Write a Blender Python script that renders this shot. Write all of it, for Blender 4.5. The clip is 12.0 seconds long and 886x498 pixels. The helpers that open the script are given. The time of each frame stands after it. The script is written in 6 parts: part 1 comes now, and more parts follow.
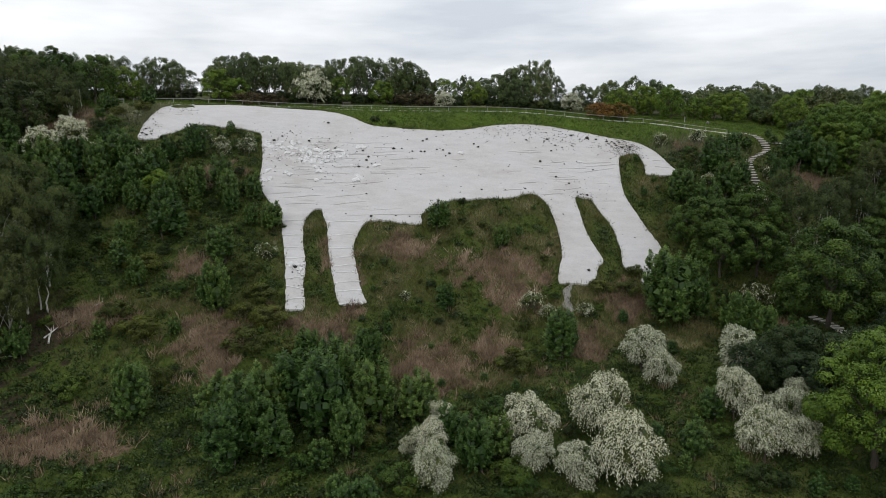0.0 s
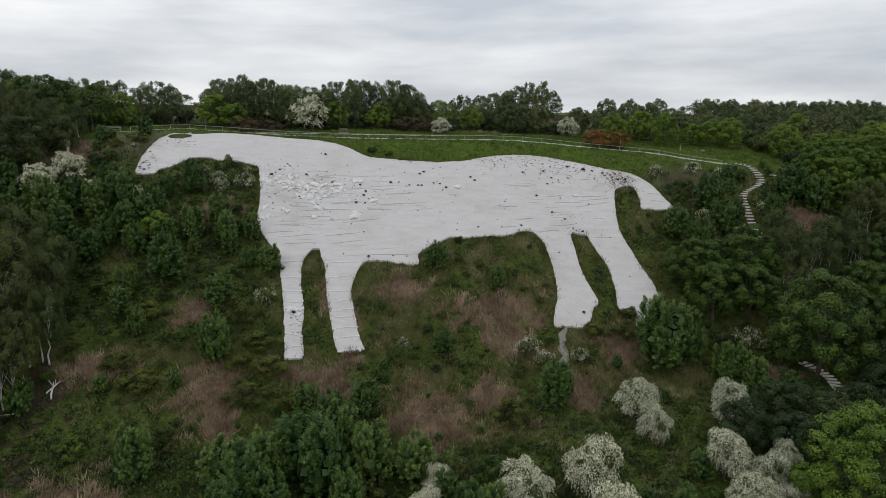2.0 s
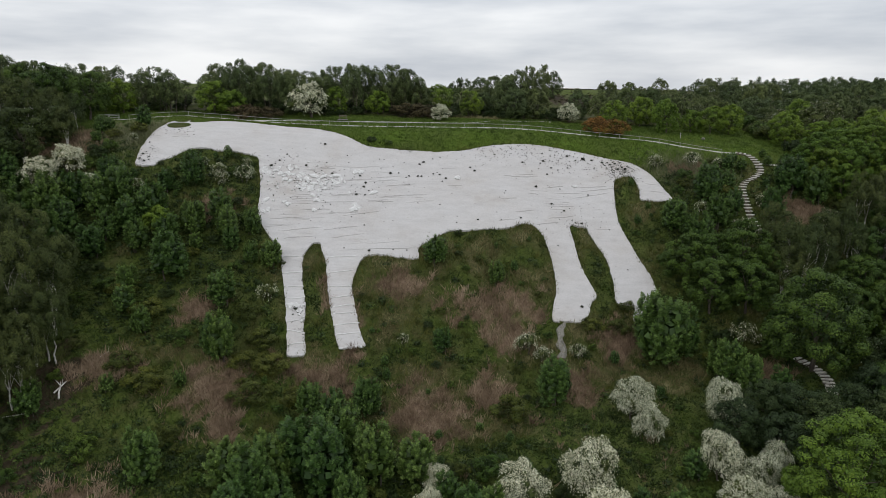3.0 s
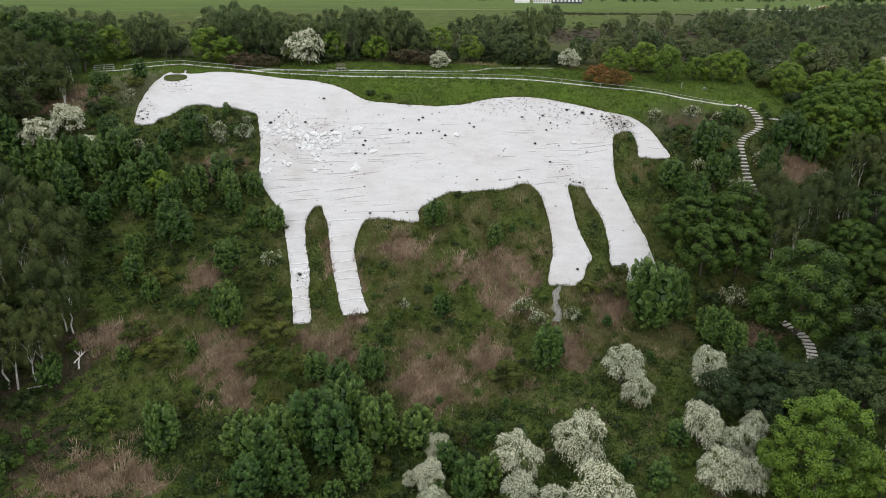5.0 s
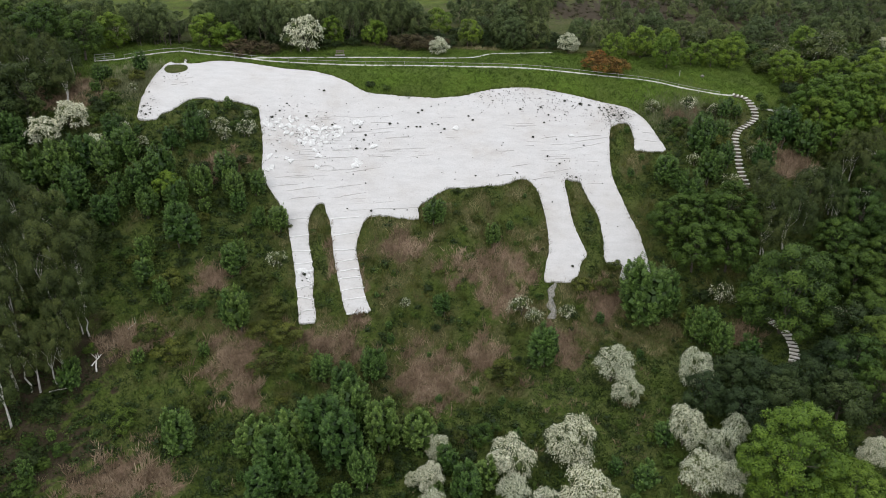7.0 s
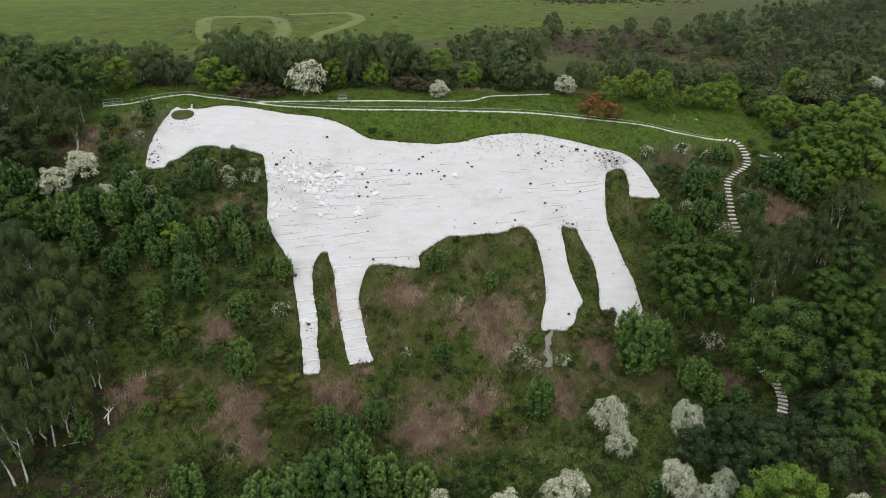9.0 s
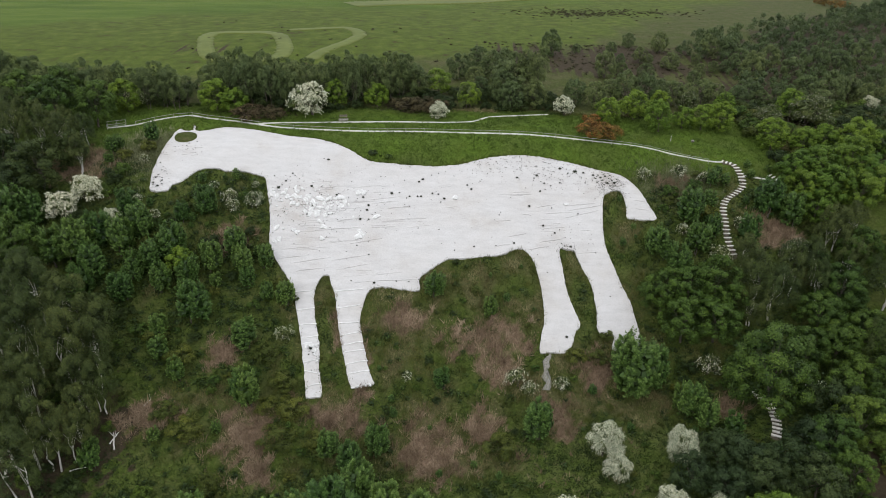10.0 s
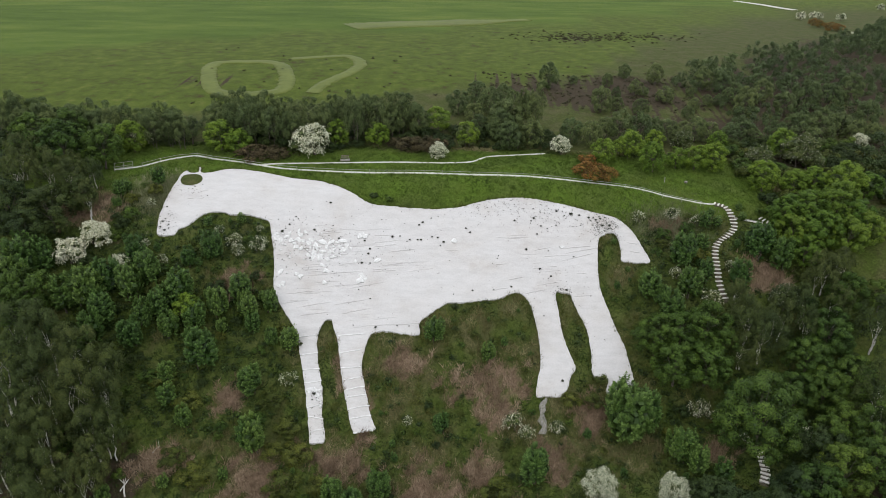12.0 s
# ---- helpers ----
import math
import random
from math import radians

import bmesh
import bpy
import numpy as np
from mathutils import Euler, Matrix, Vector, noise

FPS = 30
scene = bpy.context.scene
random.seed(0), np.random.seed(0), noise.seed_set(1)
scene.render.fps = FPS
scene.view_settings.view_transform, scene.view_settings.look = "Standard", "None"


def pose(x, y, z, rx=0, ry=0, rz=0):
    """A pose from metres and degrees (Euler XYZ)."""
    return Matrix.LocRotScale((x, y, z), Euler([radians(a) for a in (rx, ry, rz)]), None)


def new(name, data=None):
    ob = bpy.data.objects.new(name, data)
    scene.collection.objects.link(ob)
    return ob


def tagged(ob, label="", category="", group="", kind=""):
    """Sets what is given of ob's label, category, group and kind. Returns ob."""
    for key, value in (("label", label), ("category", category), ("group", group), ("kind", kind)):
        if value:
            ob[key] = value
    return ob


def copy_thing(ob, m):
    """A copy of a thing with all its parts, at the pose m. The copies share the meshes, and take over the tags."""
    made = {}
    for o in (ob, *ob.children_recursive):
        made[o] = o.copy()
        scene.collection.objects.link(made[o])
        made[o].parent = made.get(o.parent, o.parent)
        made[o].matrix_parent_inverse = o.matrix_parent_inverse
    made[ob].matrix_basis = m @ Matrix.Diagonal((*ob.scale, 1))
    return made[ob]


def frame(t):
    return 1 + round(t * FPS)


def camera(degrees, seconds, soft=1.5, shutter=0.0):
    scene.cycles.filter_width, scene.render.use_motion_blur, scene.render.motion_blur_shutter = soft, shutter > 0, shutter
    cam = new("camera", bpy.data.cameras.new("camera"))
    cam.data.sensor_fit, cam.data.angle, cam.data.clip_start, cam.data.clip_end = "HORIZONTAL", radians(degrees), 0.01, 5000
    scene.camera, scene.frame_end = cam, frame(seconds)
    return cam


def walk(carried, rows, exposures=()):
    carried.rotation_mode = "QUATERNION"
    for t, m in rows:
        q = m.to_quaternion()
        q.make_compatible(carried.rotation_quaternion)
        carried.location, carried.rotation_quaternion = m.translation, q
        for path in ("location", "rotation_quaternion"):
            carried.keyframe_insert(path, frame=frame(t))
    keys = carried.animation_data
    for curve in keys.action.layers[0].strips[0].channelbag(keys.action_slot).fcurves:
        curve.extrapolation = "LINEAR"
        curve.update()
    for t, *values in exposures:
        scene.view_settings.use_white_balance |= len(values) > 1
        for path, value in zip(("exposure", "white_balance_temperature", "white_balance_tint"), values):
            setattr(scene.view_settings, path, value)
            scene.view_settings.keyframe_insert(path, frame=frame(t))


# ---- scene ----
cam = camera(65.6, 12.0, soft=0.5)
METRES, EYE, TILT, LEAN, TURN = 68.0, 40.0, -8.2, 0.0, 0.0
ROWS = [
    (0.0, 0.0, 0.0, 0.0, 0.0, 0.0, -0.0),
    (0.5, -0.0006, -0.0061, 0.0402, -0.23, -0.74, 0.01),
    (1.0, -0.001, -0.0098, 0.0825, -0.27, -1.25, 0.02),
    (1.5, -0.0008, -0.0132, 0.1239, -0.29, -1.37, 0.0),
    (2.0, -0.0018, -0.0169, 0.1658, -0.31, -1.43, -0.01),
    (2.5, -0.0024, -0.0217, 0.2079, -0.34, -2.35, -0.01),
    (3.0, -0.0024, -0.0269, 0.2498, -0.34, -4.3, 0.02),
    (5.0, -0.0031, -0.0491, 0.4169, -0.41, -12.01, 0.13),
    (5.5, -0.0032, -0.0547, 0.4601, -0.42, -13.97, 0.15),
    (6.0, -0.0025, -0.0606, 0.5036, -0.42, -15.35, 0.2),
    (6.5, -0.0014, -0.0652, 0.5449, -0.43, -16.29, 0.21),
    (7.0, -0.0013, -0.0707, 0.5861, -0.45, -16.66, 0.23),
    (9.0, -0.0026, -0.0878, 0.7485, -0.49, -16.68, 0.22),
    (9.5, -0.0031, -0.0925, 0.7887, -0.5, -16.66, 0.2),
    (10.0, -0.0032, -0.0968, 0.8298, -0.52, -16.68, 0.2),
    (10.5, -0.0036, -0.102, 0.87, -0.56, -16.68, 0.2),
    (11.0, -0.0045, -0.1075, 0.911, -0.58, -16.66, 0.17),
    (11.5, -0.0051, -0.1122, 0.9529, -0.59, -16.67, 0.15),
    (12.0, -0.0048, -0.1159, 0.993, -0.6, -16.7, 0.12),
]
walk(cam, [(t, pose(0, 0, EYE, TILT, LEAN, TURN) @ pose(METRES * x, METRES * y, METRES * z, 90 + pitch, roll, yaw)) for t, x, y, z, yaw, pitch, roll in ROWS],
     exposures=[(0.0, -0.14), (1.0, -0.21), (2.0, -0.32), (3.0, -0.21), (3.3, -0.14), (4.8, 0.33), (5.5, 0.36), (9.0, 0.34), (12.0, 0.29)])

# ---- sky, light ----
world = bpy.data.worlds.new("overcast_sky")
scene.world = world
world.use_nodes = True
wn, wl = world.node_tree.nodes, world.node_tree.links
SUN_ELEV, SUN_AZ = 38.0, 200.0
sky = wn.new("ShaderNodeTexSky")
sky.sky_type = "NISHITA"
sky.sun_disc = False
sky.sun_elevation, sky.sun_rotation = radians(SUN_ELEV), radians(SUN_AZ)
sky.air_density, sky.dust_density = 1.0, 3.0
w_coord = wn.new("ShaderNodeTexCoord")
w_map = wn.new("ShaderNodeMapping")
w_map.inputs["Scale"].default_value = (1.6, 1.6, 9.0)
w_noise = wn.new("ShaderNodeTexNoise")
w_noise.inputs["Scale"].default_value, w_noise.inputs["Detail"].default_value = 1.7, 5.0
w_noise.inputs["Roughness"].default_value = 0.52
w_ramp = wn.new("ShaderNodeValToRGB")
w_ramp.color_ramp.elements[0].position, w_ramp.color_ramp.elements[0].color = 0.34, (5.6, 5.95, 6.5, 1)
w_ramp.color_ramp.elements[1].position, w_ramp.color_ramp.elements[1].color = 0.68, (9.6, 9.7, 9.8, 1)
w_mix = wn.new("ShaderNodeMixRGB")
w_mix.inputs[0].default_value = 0.93
wl.new(w_coord.outputs["Generated"], w_map.inputs["Vector"])
wl.new(w_map.outputs[0], w_noise.inputs["Vector"])
wl.new(w_noise.outputs[0], w_ramp.inputs[0])
wl.new(sky.outputs[0], w_mix.inputs[1])
wl.new(w_ramp.outputs[0], w_mix.inputs[2])
w_sep = wn.new("ShaderNodeSeparateXYZ")
w_rise = wn.new("ShaderNodeMapRange")
w_rise.inputs["From Min"].default_value, w_rise.inputs["From Max"].default_value = 0.0, 1.0
w_rise.inputs["To Min"].default_value, w_rise.inputs["To Max"].default_value = 1.07, 2.1
w_scale = wn.new("ShaderNodeVectorMath")
w_scale.operation = "SCALE"
wl.new(w_coord.outputs["Generated"], w_sep.inputs[0])
wl.new(w_sep.outputs["Z"], w_rise.inputs["Value"])
wl.new(w_mix.outputs[0], w_scale.inputs[0])
wl.new(w_rise.outputs[0], w_scale.inputs["Scale"])
wl.new(w_scale.outputs[0], wn["Background"].inputs["Color"])
wn["Background"].inputs["Strength"].default_value = 0.105

sun = new("sun", bpy.data.lights.new("sun", "SUN"))
sun.data.energy, sun.data.angle, sun.data.color = 0.35, radians(25), (1.0, 0.96, 0.9)
sun.matrix_world = pose(0, 0, 300, 90 - SUN_ELEV, 0, 180 - SUN_AZ)


# ---- materials ----
def material(name):
    m = bpy.data.materials.new(name)
    m.use_nodes = True
    return m, m.node_tree.nodes, m.node_tree.links, m.node_tree.nodes["Principled BSDF"]


def ramp_node(n, stops):
    r = n.new("ShaderNodeValToRGB")
    while len(r.color_ramp.elements) < len(stops):
        r.color_ramp.elements.new(0.5)
    for e, (p, c) in zip(r.color_ramp.elements, stops):
        e.position, e.color = p, (*c, 1)
    return r


def noise_node(n, l, scale, detail=4.0, rough=0.55, coord="Object", stretch=None):
    tc = n.new("ShaderNodeTexCoord")
    t = n.new("ShaderNodeTexNoise")
    t.inputs["Scale"].default_value, t.inputs["Detail"].default_value, t.inputs["Roughness"].default_value = scale, detail, rough
    if stretch:
        mp = n.new("ShaderNodeMapping")
        mp.inputs["Scale"].default_value = stretch
        l.new(tc.outputs[coord], mp.inputs["Vector"])
        l.new(mp.outputs[0], t.inputs["Vector"])
    else:
        l.new(tc.outputs[coord], t.inputs["Vector"])
    return t


def mixc(n, l, fac, a, b, mode="MIX"):
    m = n.new("ShaderNodeMixRGB")
    m.blend_type = mode
    for sock, v in zip(m.inputs, (fac, a, b)):
        if isinstance(v, (int, float)):
            sock.default_value = v
        elif isinstance(v, tuple):
            sock.default_value = (*v, 1)
        else:
            l.new(v, sock)
    return m.outputs[0]


def leaf_material(name, dark, mid, light, rough=0.6, through_light=0.13, vary=0.22, depth=1.0):
    """Foliage: each leaf has its own tint, each plant its own lean of hue and value."""
    m, n, l, b = material(name)
    tint = n.new("ShaderNodeAttribute")
    tint.attribute_name = "tint"
    r = ramp_node(n, [(0.0, dark), (0.55, mid), (1.0, light)])
    l.new(tint.outputs["Fac"], r.inputs[0])
    info = n.new("ShaderNodeObjectInfo")
    hsv = n.new("ShaderNodeHueSaturation")
    spread = n.new("ShaderNodeMapRange")
    spread.inputs["To Min"].default_value, spread.inputs["To Max"].default_value = depth * (1 - vary), depth * (1 + vary)
    l.new(info.outputs["Random"], spread.inputs["Value"])
    hue = n.new("ShaderNodeMapRange")
    hue.inputs["To Min"].default_value, hue.inputs["To Max"].default_value = 0.515, 0.485
    l.new(info.outputs["Random"], hue.inputs["Value"])
    l.new(hue.outputs[0], hsv.inputs["Hue"])
    l.new(spread.outputs[0], hsv.inputs["Value"])
    l.new(r.outputs[0], hsv.inputs["Color"])
    l.new(hsv.outputs[0], b.inputs["Base Color"])
    b.inputs["Roughness"].default_value = rough
    b.inputs["Specular IOR Level"].default_value = 0.25
    tr = n.new("ShaderNodeBsdfTranslucent")
    l.new(hsv.outputs[0], tr.inputs["Color"])
    mix = n.new("ShaderNodeMixShader")
    mix.inputs[0].default_value = through_light
    l.new(b.outputs[0], mix.inputs[1])
    l.new(tr.outputs[0], mix.inputs[2])
    l.new(mix.outputs[0], n["Material Output"].inputs["Surface"])
    return m


def plain_material(name, c1, c2, scale, rough=0.8, bump=0.3, detail=5.0, stretch=None, bump_scale=None):
    m, n, l, b = material(name)
    t = noise_node(n, l, scale, detail, stretch=stretch)
    big = noise_node(n, l, scale * 0.13, 3.0)
    r = ramp_node(n, [(0.3, c1), (0.7, c2)])
    l.new(t.outputs[0], r.inputs[0])
    shade = ramp_node(n, [(0.3, (0.8, 0.8, 0.8)), (0.7, (1.08, 1.08, 1.08))])
    l.new(big.outputs[0], shade.inputs[0])
    l.new(mixc(n, l, 1.0, r.outputs[0], shade.outputs[0], "MULTIPLY"), b.inputs["Base Color"])
    b.inputs["Roughness"].default_value = rough
    b.inputs["Specular IOR Level"].default_value = 0.3
    if bump:
        bp = n.new("ShaderNodeBump")
        bp.inputs["Strength"].default_value = bump
        fine = noise_node(n, l, bump_scale or scale * 2.5, 4.0, stretch=stretch)
        l.new(fine.outputs[0], bp.inputs["Height"])
        l.new(bp.outputs[0], b.inputs["Normal"])
    return m


LEAF_ROSETTE = leaf_material("rosette_leaf", (0.015, 0.034, 0.006), (0.053, 0.102, 0.017), (0.165, 0.25, 0.066), 0.5)
LEAF_BROAD = leaf_material("broad_leaf", (0.015, 0.031, 0.0033), (0.046, 0.085, 0.0085), (0.102, 0.16, 0.018))
LEAF_BRIGHT = leaf_material("spring_leaf", (0.038, 0.07, 0.006), (0.094, 0.158, 0.012), (0.175, 0.25, 0.026))
LEAF_MAPLE = leaf_material("maple_leaf", (0.027, 0.055, 0.0045), (0.075, 0.13, 0.011), (0.148, 0.22, 0.023))
LEAF_SYCAMORE = leaf_material("sycamore_leaf", (0.01, 0.025, 0.003), (0.037, 0.074, 0.008), (0.092, 0.145, 0.019))
LEAF_DARK = leaf_material("dark_leaf", (0.010, 0.021, 0.0034), (0.027, 0.046, 0.0077), (0.056, 0.080, 0.0138))
LEAF_BIRCH = leaf_material("birch_leaf", (0.0147, 0.0258, 0.0055), (0.0451, 0.0644, 0.0138), (0.1058, 0.1306, 0.0313), 0.6, 0.13, 0.16)
LEAF_WOOD = leaf_material("wood_leaf", (0.0291, 0.0448, 0.0134), (0.0739, 0.103, 0.0302), (0.14, 0.1792, 0.056))
LEAF_WILLOW = leaf_material("willow_leaf", (0.010, 0.022, 0.005), (0.028, 0.048, 0.011), (0.064, 0.092, 0.025))
LEAF_MAY = leaf_material("hawthorn_leaf", (0.021, 0.034, 0.0086), (0.052, 0.071, 0.0172), (0.089, 0.112, 0.0310))
BLOSSOM = leaf_material("may_blossom", (0.40, 0.41, 0.27), (0.69, 0.695, 0.52), (0.86, 0.86, 0.72), 0.7, 0.2, 0.08, 1.0)
BLOSSOM_DULL = leaf_material("fading_blossom", (0.22, 0.23, 0.16), (0.46, 0.46, 0.37), (0.7, 0.7, 0.6), 0.7, 0.2, 0.1, 1.0)
LEAF_GORSE = leaf_material("gorse_spine", (0.060, 0.036, 0.009), (0.165, 0.092, 0.018), (0.30, 0.175, 0.038), 0.8, 0.1)
LEAF_HEATH = leaf_material("heath_twig", (0.03, 0.024, 0.012), (0.072, 0.056, 0.026), (0.15, 0.118, 0.05), 0.9, 0.05)
REED_BLADE = leaf_material("pale_reed", (0.06, 0.07, 0.03), (0.15, 0.16, 0.085), (0.30, 0.30, 0.19), 0.8)
LEAF_HEATHER = leaf_material("heather_twig", (0.022, 0.021, 0.010), (0.052, 0.046, 0.022), (0.095, 0.088, 0.036), 0.9, 0.05)
LEAF_OLIVE = leaf_material("olive_leaf", (0.0262, 0.0365, 0.0047), (0.0660, 0.0820, 0.0095), (0.1300, 0.1420, 0.0180))
GRASS_BLADE = leaf_material("grass_blade", (0.024, 0.034, 0.006), (0.064, 0.078, 0.014), (0.145, 0.143, 0.04), 0.7)
STRAW_BLADE = leaf_material("straw_blade", (0.075, 0.068, 0.025), (0.170, 0.148, 0.068), (0.330, 0.285, 0.165), 0.8)
DRY_BLADE = leaf_material("dead_bracken", (0.08, 0.052, 0.034), (0.245, 0.165, 0.114), (0.5, 0.37, 0.275), 0.9, 0.1)
WEED = leaf_material("weed_leaf", (0.010, 0.014, 0.008), (0.022, 0.028, 0.014), (0.05, 0.055, 0.03))
LUSH_BLADE = leaf_material("lush_grass_blade", (0.022, 0.042, 0.005), (0.058, 0.102, 0.012), (0.115, 0.155, 0.028), 0.7)
BRAMBLE_LEAF = leaf_material("bramble_leaf", (0.007, 0.0155, 0.0024), (0.025, 0.046, 0.0066), (0.088, 0.124, 0.021))
BARK = plain_material("bark", (0.05, 0.04, 0.032), (0.13, 0.11, 0.09), 6.0, 0.9, 0.5, stretch=(1, 1, 0.25))
BIRCH_BARK = plain_material("birch_bark", (0.28, 0.26, 0.24), (0.66, 0.64, 0.60), 5.0, 0.75, 0.3, stretch=(1, 1, 2.2))
EARTH = plain_material("trodden_earth", (0.05, 0.042, 0.03), (0.12, 0.10, 0.075), 3.0, 0.95, 0.6)
PATH_STONE = plain_material("pale_path_gravel", (0.34, 0.33, 0.29), (0.58, 0.57, 0.53), 9.0, 0.9, 0.4)
SCREE_STONE = plain_material("grey_scree", (0.07, 0.065, 0.05), (0.30, 0.29, 0.26), 4.0, 0.95, 0.6)
STEP_STONE = plain_material("step_wood", (0.42, 0.40, 0.36), (0.66, 0.64, 0.59), 5.0, 0.85, 0.4)
PALE_WOOD = plain_material("weathered_rail", (0.26, 0.26, 0.24), (0.44, 0.44, 0.42), 4.0, 0.8, 0.2)
DARK_WOOD = plain_material("weathered_bench_wood", (0.09, 0.075, 0.06), (0.20, 0.17, 0.14), 5.0, 0.85, 0.3)
MOWN = plain_material("mown_grass", (0.074, 0.095, 0.016), (0.096, 0.112, 0.024), 0.35, 0.9, 0.3)
WHITE_WALL = plain_material("white_render", (0.62, 0.62, 0.62), (0.8, 0.8, 0.8), 1.0, 0.7, 0.0)
DARK_PANEL = plain_material("dark_cladding", (0.04, 0.04, 0.045), (0.09, 0.09, 0.10), 1.0, 0.7, 0.0)


def chalk_material():
    """Limestone chippings on the hillside, whitened, with grey scuffs, faint staining and down-slope streaks."""
    m, n, l, b = material("white_chippings")
    grain = noise_node(n, l, 3.2, 8.0, 0.7)
    patch = noise_node(n, l, 0.11, 5.0, 0.6)
    streak = noise_node(n, l, 0.5, 6.0, 0.65, stretch=(0.5, 1.6, 1.6))
    base = ramp_node(n, [(0.30, (0.402, 0.392, 0.388)), (0.5, (0.452, 0.443, 0.440)), (0.75, (0.492, 0.485, 0.482))])
    l.new(grain.outputs[0], base.inputs[0])
    pr = ramp_node(n, [(0.28, (0.86, 0.83, 0.79)), (0.45, (0.97, 0.96, 0.95)), (0.62, (1.0, 1.0, 1.0))])
    l.new(patch.outputs[0], pr.inputs[0])
    sr = ramp_node(n, [(0.32, (0.90, 0.90, 0.90)), (0.6, (1.0, 1.0, 1.0))])
    l.new(streak.outputs[0], sr.inputs[0])
    c = mixc(n, l, 1.0, mixc(n, l, 1.0, base.outputs[0], pr.outputs[0], "MULTIPLY"), sr.outputs[0], "MULTIPLY")
    speck = noise_node(n, l, 1.6, 2.0, 0.5)
    sp = ramp_node(n, [(0.73, (0, 0, 0)), (0.79, (1, 1, 1))])
    l.new(speck.outputs[0], sp.inputs[0])
    c = mixc(n, l, sp.outputs[0], c, (0.38, 0.37, 0.33))
    l.new(c, b.inputs["Base Color"])
    b.inputs["Roughness"].default_value = 0.95
    b.inputs["Specular IOR Level"].default_value = 0.15
    bp = n.new("ShaderNodeBump")
    bp.inputs["Strength"].default_value, bp.inputs["Distance"].default_value = 0.35, 0.08
    l.new(grain.outputs[0], bp.inputs["Height"])
    l.new(bp.outputs[0], b.inputs["Normal"])
    return m


def ground_material():
    """Hill turf, bracken litter and moor: the colour attribute 'cover' says which (red dead bracken, green mown field, blue heath)."""
    m, n, l, b = material("hill_ground")
    at = n.new("ShaderNodeVertexColor")
    at.layer_name = "cover"
    sep = n.new("ShaderNodeSeparateColor")
    l.new(at.outputs["Color"], sep.inputs[0])
    fine = noise_node(n, l, 1.8, 8.0, 0.7)
    mid = noise_node(n, l, 0.22, 6.0, 0.6)
    turf = ramp_node(n, [(0.25, (0.018, 0.026, 0.006)), (0.5, (0.040, 0.052, 0.012)), (0.78, (0.090, 0.094, 0.030))])
    l.new(fine.outputs[0], turf.inputs[0])
    olive = ramp_node(n, [(0.3, (0.030, 0.034, 0.012)), (0.7, (0.090, 0.086, 0.036))])
    l.new(fine.outputs[0], olive.inputs[0])
    mr = ramp_node(n, [(0.42, (0, 0, 0)), (0.62, (1, 1, 1))])
    l.new(mid.outputs[0], mr.inputs[0])
    c = mixc(n, l, mr.outputs[0], turf.outputs[0], olive.outputs[0])
    lush = ramp_node(n, [(0.25, (0.028, 0.048, 0.006)), (0.55, (0.062, 0.102, 0.012)), (0.8, (0.104, 0.142, 0.024))])
    l.new(fine.outputs[0], lush.inputs[0])
    c = mixc(n, l, at.outputs["Alpha"], c, lush.outputs[0])
    dead = ramp_node(n, [(0.25, (0.064, 0.044, 0.029)), (0.55, (0.145, 0.100, 0.068)), (0.8, (0.25, 0.182, 0.126))])
    l.new(fine.outputs[0], dead.inputs[0])
    broken = noise_node(n, l, 0.7, 6.0, 0.65)
    edge = n.new("ShaderNodeMath")
    edge.operation = "MULTIPLY_ADD"
    l.new(broken.outputs[0], edge.inputs[0])
    edge.inputs[1].default_value = 1.6
    l.new(sep.outputs[0], edge.inputs[2])
    cut = ramp_node(n, [(0.55, (0, 0, 0)), (0.85, (1, 1, 1))])
    half = n.new("ShaderNodeMath")
    half.operation = "MULTIPLY"
    half.inputs[1].default_value = 0.5
    l.new(edge.outputs[0], half.inputs[0])
    l.new(half.outputs[0], cut.inputs[0])
    c = mixc(n, l, cut.outputs[0], c, dead.outputs[0])
    band = noise_node(n, l, 0.04, 6.0, 0.65, stretch=(0.5, 1.3, 1))
    field = ramp_node(n, [(0.3, (0.038, 0.066, 0.008)), (0.5, (0.060, 0.094, 0.013)), (0.7, (0.090, 0.118, 0.021))])
    l.new(band.outputs[0], field.inputs[0])
    fgrain = ramp_node(n, [(0.25, (0.75, 0.75, 0.75)), (0.7, (1.1, 1.1, 1.1))])
    l.new(fine.outputs[0], fgrain.inputs[0])
    rough = ramp_node(n, [(0.27, (0.044, 0.036, 0.014)), (0.40, (0.048, 0.064, 0.011)), (0.55, (0.062, 0.086, 0.013)), (0.72, (0.090, 0.104, 0.022))])
    l.new(mid.outputs[0], rough.inputs[0])
    is_rough, is_mown = ramp_node(n, [(0.0, (0, 0, 0)), (0.45, (1, 1, 1))]), ramp_node(n, [(0.55, (0, 0, 0)), (0.95, (1, 1, 1))])
    l.new(sep.outputs[1], is_rough.inputs[0])
    l.new(sep.outputs[1], is_mown.inputs[0])
    c = mixc(n, l, is_rough.outputs[0], c, mixc(n, l, 1.0, rough.outputs[0], fgrain.outputs[0], "MULTIPLY"))
    c = mixc(n, l, is_mown.outputs[0], c, mixc(n, l, 1.0, field.outputs[0], fgrain.outputs[0], "MULTIPLY"))
    heath = ramp_node(n, [(0.3, (0.022, 0.016, 0.011)), (0.55, (0.042, 0.032, 0.020)), (0.75, (0.050, 0.058, 0.018))])
